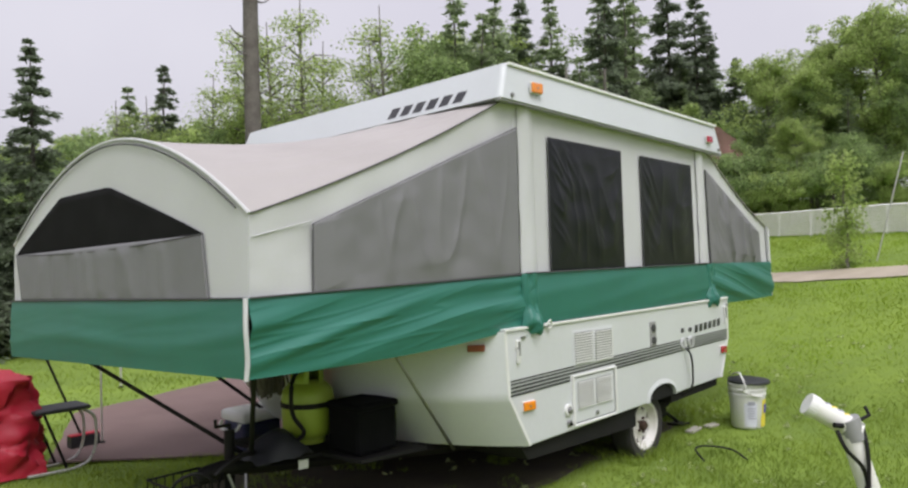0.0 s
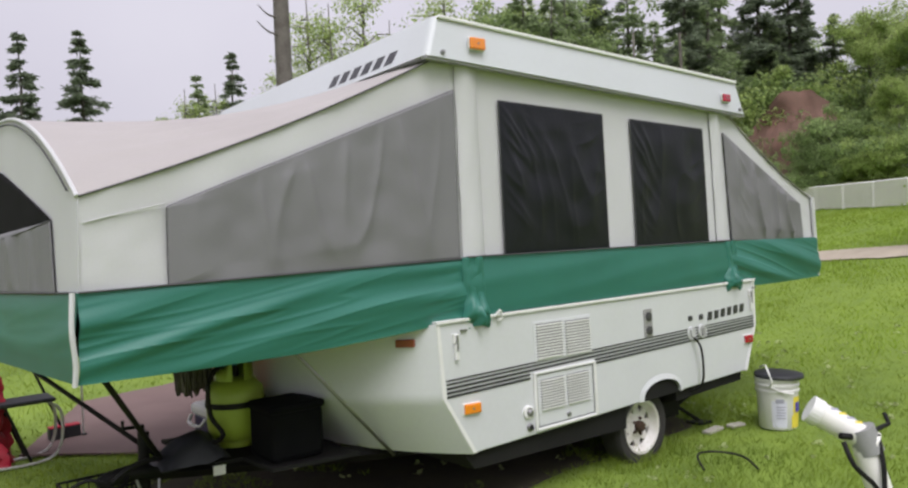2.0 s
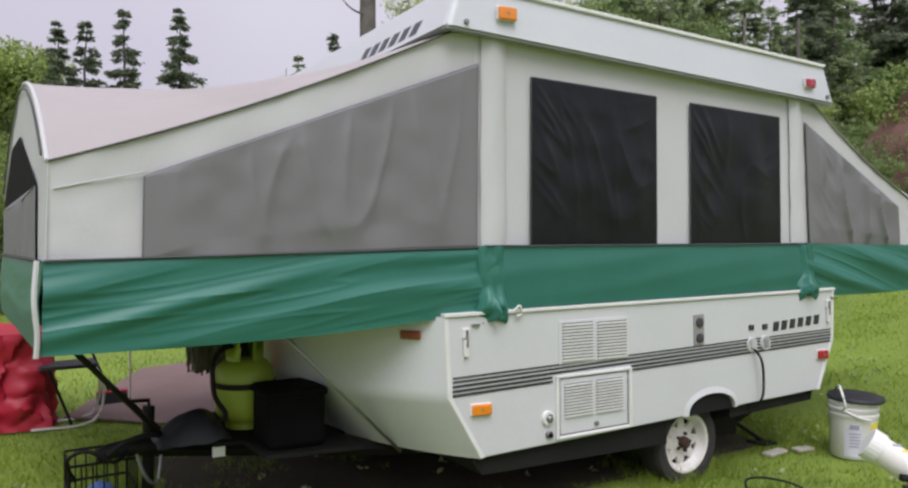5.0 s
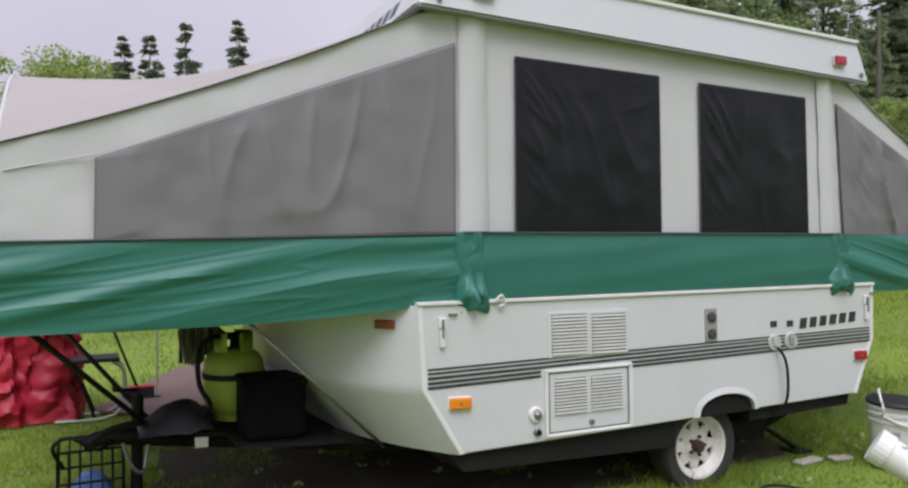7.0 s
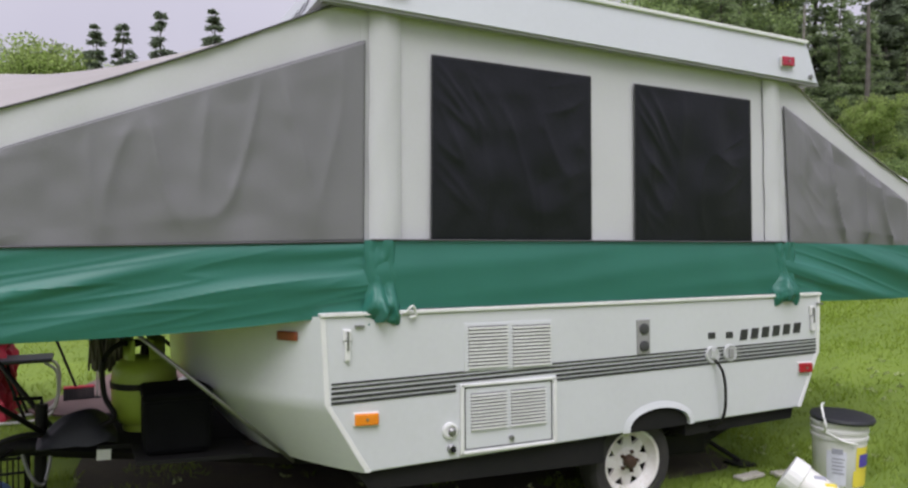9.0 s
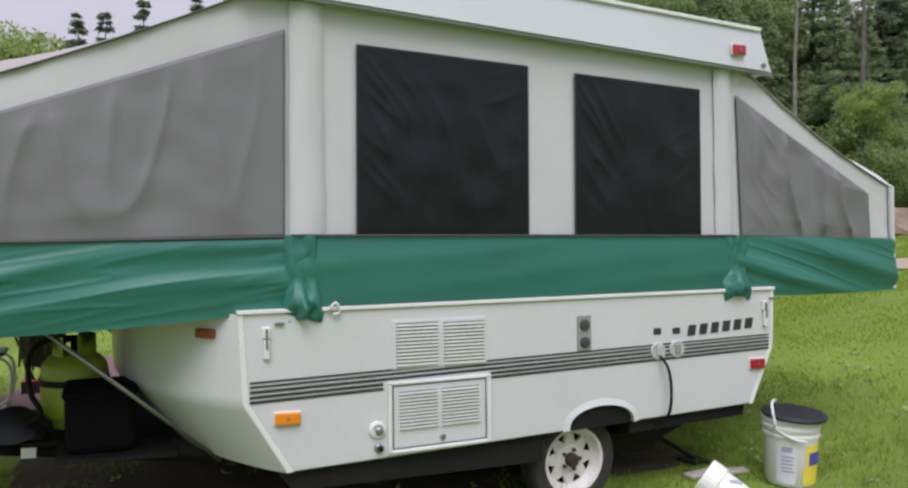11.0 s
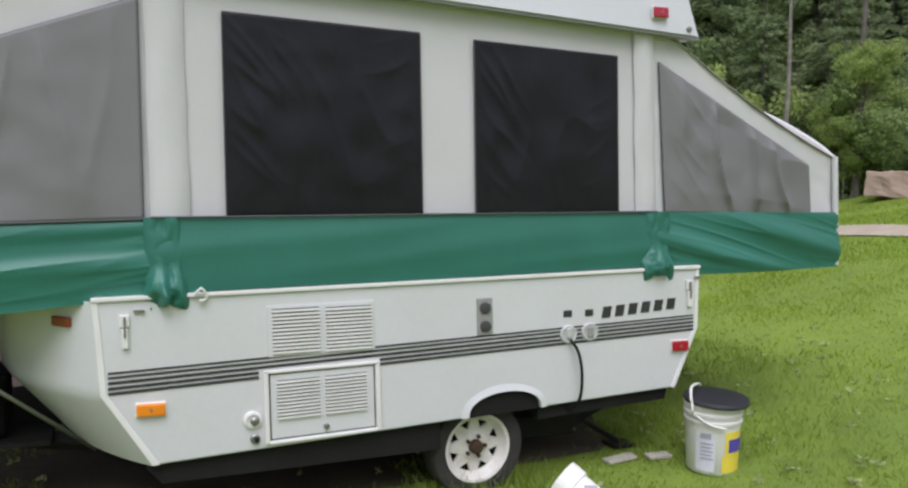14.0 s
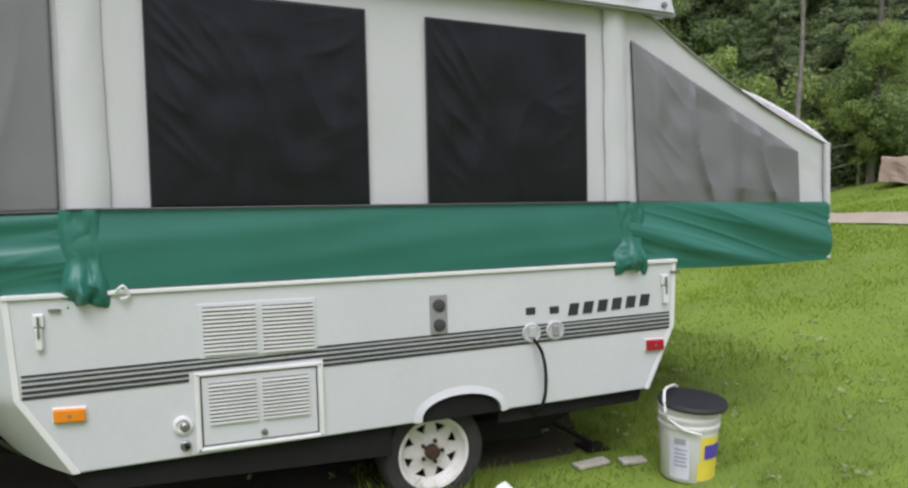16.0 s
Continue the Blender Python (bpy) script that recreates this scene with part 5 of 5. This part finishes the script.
KINDS = {
    "s": [conifer(4.0, 1.00, M_SPRUCE, 11, "dark green spruce at the lawn's far edge", dense=1.7), conifer(4.0, 0.92, M_SPRUCE, 12, "slim dark spruce at the lawn's far edge", dense=1.5)],
    "p": [conifer(4.0, 1.25, M_PINE, 13, "broad mid-green fir in the woods", 0.03, 0.9)],
    "l": [broadleaf(4.0, 1.05, M_LEAF, M_BIRCH, 21, "fresh green leafy tree in the woods", 0.052, 0.62), broadleaf(4.0, 1.15, M_LEAFD, M_BARK, 22, "deep green leafy tree in the woods", 0.052, 0.62)],
    "b": [broadleaf(4.0, 0.56, M_LEAF, M_BIRCH, 23, "thin open birch with pale trunk", 0.036, 0.17, 0.24)],
    "u": [broadleaf(1.5, 0.85, M_LEAF, M_BARK, 31, "low leafy bush at the wood's edge", 0.050, 0.8, 0.08, "bush"), broadleaf(1.5, 0.95, M_LEAFD, M_BARK, 32, "deep green bush at the wood's edge", 0.050, 0.8, 0.08, "bush")],
}
HEIGHT = {"s": 4.0, "p": 4.0, "l": 4.0, "b": 4.0, "u": 1.5}
used = {}
EYE0 = Vector((-3.37, -2.775, 1.483))


def plant(kind, pick, bearing, dist, elev):
    """A tree at a bearing and distance, as high as its top stands over the horizon."""
    x, y = EYE0.x + dist * math.sin(radians(bearing)), EYE0.y + dist * math.cos(radians(bearing))
    h = EYE0.z + dist * math.tan(radians(elev)) - ground_z(x, y)
    t = KINDS[kind][pick % len(KINDS[kind])]
    first = t.name not in used
    used[t.name] = True
    put(t, x, y, h / HEIGHT[kind], (bearing * 47) % 360, first)


for row in (
    ("s", 1, 14.8, 13.9, 14.3), ("s", 0, 18.4, 13.9, 14.6), ("s", 1, 12.6, 13.6, 13.4), ("s", 0, 11.0, 13.5, 13.2), ("l", 0, 7.0, 13.8, 13.6), ("l", 0, 5.6, 14.2, 12.8), ("p", 0, 24.3, 20.7, 12.0), ("s", 1, 26.6, 21.4, 13.5), ("l", 0, 17.0, 21.4, 8.6), ("l", 0, 20.1, 20.7, 9.5), ("l", 1, 23.0, 22.1, 9.1), ("l", 0, 24.8, 21.5, 10.3), ("l", 0, 28.1, 22.8, 10.9), ("l", 1, 30.6, 21.0, 10.3), ("l", 0, 33.6, 22.1, 11.5), ("l", 0, 37.7, 21.3, 10.7), ("b", 0, 23.2, 20.1, 12.2), ("b", 0, 31.7, 21.5, 14.6),
    ("b", 0, 25.9, 21.0, 12.5), ("b", 0, 29.4, 21.8, 14.2), ("b", 0, 34.2, 20.4, 18.1), ("b", 0, 37.1, 22.8, 16.9), ("l", 0, 39.5, 23.5, 12.8), ("b", 0, 41.6, 21.5, 16.6), ("b", 0, 43.6, 23.5, 15.3),
    ("l", 1, 45.9, 22.4, 16.8), ("l", 0, 48.1, 24.3, 17.5), ("p", 0, 49.5, 22.1, 17.4), ("l", 1, 51.3, 23.5, 15.9), ("s", 1, 55.4, 24.1, 12.9), ("s", 1, 56.7, 22.9, 12.5), ("s", 0, 58.5, 23.2, 18.8),
    ("p", 0, 59.9, 23.7, 18.4), ("s", 0, 62.9, 25.7, 19.5), ("s", 1, 65.6, 25.7, 15.3), ("s", 0, 67.3, 25.9, 12.9), ("l", 0, 71.9, 22.6, 12.5), ("l", 0, 72.6, 24.0, 14.1), ("l", 1, 72.3, 22.4, 12.2),
    ("l", 0, 74.9, 23.5, 15.5), ("l", 0, 76.7, 22.9, 16.2), ("p", 0, 74.3, 22.1, 10.5), ("l", 1, 78.7, 22.4, 14.8), ("l", 0, 81.8, 23.2, 15.6), ("p", 0, 86.1, 22.8, 16.8), ("l", 1, 91.3, 23.5, 16.8),
    ("p", 0, 52.7, 21.0, 12.7), ("p", 0, 56.6, 21.0, 14.0), ("p", 0, 58.2, 21.3, 12.6), ("p", 0, 63.7, 25.4, 13.4), ("l", 0, 58.2, 19.9, 8.6), ("l", 1, 49.8, 21.5, 10.7), ("l", 1, 44.3, 22.1, 9.8),
    ("p", 0, 54.5, 24.3, 18.3), ("p", 0, 58.1, 25.4, 19.6), ("s", 0, 52.3, 25.1, 18.4), ("l", 1, 49.0, 25.7, 18.1), ("p", 0, 60.5, 25.9, 20.0), ("s", 0, 64.8, 25.9, 17.6),
    ("b", 0, 32.6, 20.4, 19.0), ("b", 0, 35.8, 21.0, 20.0), ("b", 0, 42.2, 21.5, 19.4), ("p", 0, 47.4, 22.0, 19.6), ("p", 0, 50.4, 23.0, 18.6),
):
    plant(*row)
for row in (("u", 1, 64.9, 20.4, 2.9), ("u", 1, 66.7, 20.1, 4.1), ("u", 1, 63.9, 24.7, 8.7), ("u", 0, 65.6, 24.8, 8.9), ("u", 1, 67.1, 24.7, 8.9), ("u", 0, 62.0, 24.0, 9.4), ("u", 0, 68.6, 21.5, 5.9), ("p", 0, 59.8, 22.6, 10.7), ("p", 0, 70.2, 25.4, 12.4), ("u", 0, 68.9, 19.9, 4.2), ("u", 1, 60.8, 20.0, 4.1), ("l", 0, 71.2, 21.0, 9.0), ("u", 0, 70.5, 19.7, 5.2)):
    plant(*row)
rnd = random.Random(9)
for k in range(44):
    b = 4 + 90 * (k + rnd.uniform(0, 1)) / 44
    if 60.2 < b < 67.5 or 52.0 < b < 57.0:
        continue
    plant("u", rnd.randrange(2), b, rnd.uniform(19.6, 21.8) if b > 27 else rnd.uniform(17.5, 19.5), rnd.uniform(4.4, 7.6) if b < 45 else rnd.uniform(4.3, 6.7))
for k in range(40):
    b = 2 + 94 * (k + rnd.uniform(0, 1)) / 40
    plant("l" if rnd.random() < 0.6 else "p", rnd.randrange(2), b, rnd.uniform(25.0, 30.0), rnd.uniform(8.0, 11.0) if b < 45 else rnd.uniform(10.5, 14.0))

# the tall bare trunk behind the camper
px, py = 2.85, 6.95
trunk = thing("dead_tree", (px, py, ground_z(px, py)), "tall bare grey trunk with broken stubs", "tree")
gz = ground_z(px, py)
part("trunk", tube([(px + 0.01 * math.sin(k), py, gz - 0.1 + 9.5 * k / 10) for k in range(11)], 0.135, 12, None, 0.085), M_BARK, trunk, "", True)
for z, a, l in ((4.35, 200, 0.5), (4.6, 190, 0.4), (5.2, 20, 0.45), (5.7, 230, 0.55), (3.6, 60, 0.18)):
    c, s = math.cos(radians(a)), math.sin(radians(a))
    part("stub", tube(arcs([(px, py, gz + z), (px + c * l * 0.6, py + s * l * 0.6, gz + z + 0.02), (px + c * l, py + s * l, gz + z + 0.12)]), 0.018, 6, None, 0.006), M_BARK, trunk)

for bearing, dist, r0, mt, lab in ((55.6, 17.6, 0.052, M_BIRCH, "slim pale bare trunk at the wood's edge"), (58.4, 19.9, 0.076, M_BARK, "grey bare trunk at the wood's edge")):
    x, y = EYE0.x + dist * math.sin(radians(bearing)), EYE0.y + dist * math.cos(radians(bearing))
    gz = ground_z(x, y)
    bare = thing("bare_trunk", (x, y, gz), lab, "tree", "bare trunks")
    part("trunk", tube([(x + 0.015 * math.sin(2 * k + bearing), y, gz - 0.1 + 5.0 * k / 8) for k in range(9)], r0, 9, None, r0 * 0.45), mt, bare, "", True)
    for k in range(7):
        a, z, l = radians(bearing * 31 + k * 137), 1.4 + 0.50 * k, 0.30 + 0.12 * (k % 3)
        part("stub", tube(arcs([(x, y, gz + z), (x + 0.6 * l * math.cos(a), y + 0.6 * l * math.sin(a), gz + z - 0.02), (x + l * math.cos(a), y + l * math.sin(a), gz + z + 0.03)]), 0.010, 5, None, 0.004), mt, bare)

sap = broadleaf(1.45, 0.17, M_LEAF, M_BIRCH, 41, "thin young tree growing by the gravel drive", 0.042, 0.14, 0.02, "sapling")
put(sap, 9.11, 0.78, 1.30, 0, True)
stake = thing("tree_stake", (9.35, 0.48, ground_z(9.35, 0.48)), "thin pale stake leaning by the young tree", "stake")
gz = ground_z(9.35, 0.48)
part("rod", tube([(9.35, 0.48, gz - 0.05), (9.48, 0.10, gz + 1.62)], 0.010, 6), M_ALU, stake)

# bank of bare soil behind the fence
def bank_fn(u, v):
    b = radians(lerp(61.2, 67.6, u))
    d = 20.6 + 1.8 * v + 0.35 * n3(u * 5, v * 4, 1)
    x, y = EYE0.x + d * math.sin(b), EYE0.y + d * math.cos(b)
    rise = lerp(0.0, 2.90 * (0.40 + 0.60 * math.sin(math.pi * min(1, u * 0.75 + 0.05)) + 0.05 * n3(u * 5, 1, 6)), v) + 0.10 * n3(u * 6, v * 5, 3) + 0.035 * n3(u * 16, v * 14, 5)
    return x, y, ground_z(x, y) - 0.1 + max(-0.1, rise)


bank = part("earth_bank", sheet(bank_fn, 90, 50), M_SOIL, None, "", True, thick=0.1)
tagged(bank, "bare red-brown soil bank among the bushes", "bank", kind="structure")

# white lattice fence
FA, FB, FH = Vector((16.0, 7.4)), Vector((9.5, -2.4)), 0.50
fence = thing("lattice_fence", (FA.x, FA.y, ground_z(FA.x, FA.y)), "long low white lattice fence beyond the drive", "fence")
n_bays = 12
for k in range(n_bays + 1):
    p = FA.lerp(FB, k / n_bays)
    gz = ground_z(p.x, p.y)
    part("post", box(p.x - 0.02, p.x + 0.02, p.y - 0.02, p.y + 0.02, gz - 0.05, gz + FH), M_LATTICE, fence, bevel=0.004)
lat = bmesh.new()
for k in range(n_bays):
    p, q = FA.lerp(FB, k / n_bays), FA.lerp(FB, (k + 1) / n_bays)
    za, zc = ground_z(p.x, p.y), ground_z(q.x, q.y)
    for zz in (0.03, FH):
        part("rail", tube([(p.x, p.y, za + zz), (q.x, q.y, zc + zz)], 0.016, 4), M_LATTICE, fence)
    ln = (q - p).length
    step = 0.068
    for s in range(int((ln + FH) / step)):
        for way in (1, -1):
            s0, s1 = s * step - FH, s * step
            lo, hi = max(0, s0), min(ln, s1)
            if hi <= lo:
                continue
            t0, t1 = (lo - s0) / FH, (hi - s0) / FH
            if way < 0:
                t0, t1 = 1 - t0, 1 - t1
            a, b = p.lerp(q, lo / ln), p.lerp(q, hi / ln)
            tube([(a.x - 0.005 * way, a.y, lerp(za, zc, lo / ln) + 0.03 + (FH - 0.03) * t0), (b.x - 0.005 * way, b.y, lerp(za, zc, hi / ln) + 0.03 + (FH - 0.03) * t1)], 0.0165, 4, lat)
part("lattice", lat, M_LATTICE, fence, "crossed white laths", kind="stuff")

# stone block and rail fence by the far wood
sx, sy = 12.95, 6.35
stone = thing("stone_block", (sx, sy, ground_z(sx, sy)), "pinkish squared stone block beyond the drive", "stone")
bm = box(-0.52, 0.52, -0.36, 0.36, 0.0, 0.43)
bmesh.ops.subdivide_edges(bm, edges=bm.edges, cuts=4, use_grid_fill=True)
for v in bm.verts:
    v.co += Vector((n3(*v.co, 5), n3(v.co.y, v.co.z, v.co.x, 5), n3(v.co.z, v.co.x, v.co.y, 5))) * 0.05
bm.transform(pose(sx, sy, ground_z(sx, sy) + 0.01, 0, 0, 25))
part("block", bm, M_STONE, stone, bevel=0.01)
rail = thing("rail_fence", (12.0, 9.0, ground_z(12.0, 9.0)), "thin grey rail fence before the woods", "fence")
posts = [(11.2 + 0.8 * k, 9.6 - 0.55 * k) for k in range(6)]
for x, y in posts:
    part("post", tube([(x, y, ground_z(x, y) - 0.05), (x, y, ground_z(x, y) + 0.95)], 0.022, 7), M_WOODGREY, rail)
for z in (0.45, 0.85):
    part("rail", tube([(x, y, ground_z(x, y) + z) for x, y in posts], 0.012, 6), M_WOODGREY, rail)


# ---------------------------------------------------------------- grass
def blades(name, n, x0, x1, y0, y1, height, width, seed, mat, label, keep):
    r = np.random.default_rng(seed)
    xs, ys = r.uniform(x0, x1, n), r.uniform(y0, y1, n)
    edge = np.minimum(np.minimum(xs - x0, x1 - xs) / 1.5, np.minimum(ys - y0, y1 - ys) / 1.5)
    ok = np.array([keep(x, y) for x, y in zip(xs, ys)]) & (r.uniform(0, 1, n) < edge)
    xs, ys = xs[ok], ys[ok]
    zs = np.array([ground_z(x, y) for x, y in zip(xs, ys)])
    n = len(xs)
    clump = np.array([0.75 + 0.6 * n3(x, y, 5, 1.3) + 0.4 * n3(x, y, 8, 4) for x, y in zip(xs, ys)])
    h = height * r.uniform(0.5, 1.3, n) * np.clip(clump, 0.35, 1.8)
    a, lean = r.uniform(0, 2 * np.pi, n), r.normal(0, 0.5, (n, 2)) * h[:, None]
    w = width * r.uniform(0.6, 1.3, n)
    base = np.stack([xs, ys, zs - 0.005], 1)
    s = np.stack([np.cos(a) * w, np.sin(a) * w, 0 * w], 1)
    tip = base + np.stack([lean[:, 0], lean[:, 1], h], 1)
    v = np.stack([base - s, base + s, tip], 1).reshape(-1, 3)
    me = bpy.data.meshes.new(name)
    me.vertices.add(3 * n)
    me.vertices.foreach_set("co", v.ravel())
    me.loops.add(3 * n)
    me.loops.foreach_set("vertex_index", np.arange(3 * n))
    me.polygons.add(n)
    me.polygons.foreach_set("loop_start", np.arange(0, 3 * n, 3))
    me.update(calc_edges=True)
    return tagged(finish(name, me, mat), label, "grass", kind="stuff")


def off_mat(x, y):
    # thinner grass over the dark sheet that paints the camper's shade
    if abs(x - 0.95) < 2.05 and abs(y - 1.28) < 1.0 and n3(x, y, 4, 3.0) < (0.25 if x > -0.2 else -0.05):
        return False
    on_mat = y > max(3.2 - 0.87 * (x + 1.32), 1.7 + 1.34 * (x - 0.4)) and y < 4.95 + 0.29 * (x + 0.52) and y < 3.2 + 2.02 * (x + 1.32)
    return not on_mat and not abs(x - lerp(7.75, 10.35, (y + 2.4) / 9.2)) < 0.34


blades("grass", 250000, -5.2, 4.9, -5.0, 4.0, 0.062, 0.0034, 3, M_BLADE, "short mown grass with longer tufts", off_mat)
blades("grass", 90000, -7.0, 12.0, 0.5, 13.0, 0.058, 0.0065, 4, M_BLADE, "short mown grass behind the camper", off_mat)
blades("grass", 190000, 3.9, 15.5, -6.5, 8.0, 0.046, 0.0070, 5, M_LIT_LUSH, "lush short mown grass on the rise, light put into its colour", off_mat)

r = np.random.default_rng(8)
xs, ys = r.uniform(-2.5, 5.5, 260), r.uniform(-2.2, 2.0, 260)
pp = np.repeat(np.stack([xs, ys, [ground_z(x, y) + 0.012 for x, y in zip(xs, ys)]], 1), 6, 0) + r.normal(0, 0.012, (1560, 3)) * [1, 1, 0.3]
dd = unit(r.normal(size=(1560, 3)) * [1, 1, 0.3] + [0, 0, 0.25])
tagged(finish("weeds", leaf_mesh("weeds", pp, dd, 0.035, 0.026, 5), M_CLOVER), "small pale broad-leaved weeds in the lawn", "weeds", kind="stuff")

r = np.random.default_rng(15)
SPOTS = ((1.70, 0.05, 0.34, 0.10), (2.99, -0.15, 0.22, 0.14), (1.58, -1.42, 0.12, 0.12), (-1.10, 1.10, 0.16, 0.2), (-1.47, 1.27, 0.25, 0.2), (2.7, 0.2, 0.25, 0.18), (-1.9, 2.75, 0.7, 0.12))


def near_spot(x, y):
    return any(abs(x - a) < c and abs(y - d) < e for a, d, c, e in SPOTS)


blades("tufts", 60000, -2.7, 3.1, -1.7, 2.95, 0.115, 0.0035, 17, M_BLADE, "longer grass tufts round the wheel and things", near_spot)
part("breakaway_cable", tube(arcs([(-1.22, 0.98, 0.33), (-1.30, 0.90, 0.30), (-1.42, 0.92, 0.36), (-1.50, 1.0, 0.30), (-1.45, 1.08, 0.18)]), 0.010, 6), M_BLACK, camper, "black coiled cable", True)
part("wiring_plug", tube(arcs([(-1.0, 0.95, 0.36), (-1.12, 0.88, 0.42), (-1.25, 0.86, 0.40), (-1.33, 0.88, 0.34)]), 0.014, 6), M_BLACK, camper, "black wiring plug", True)
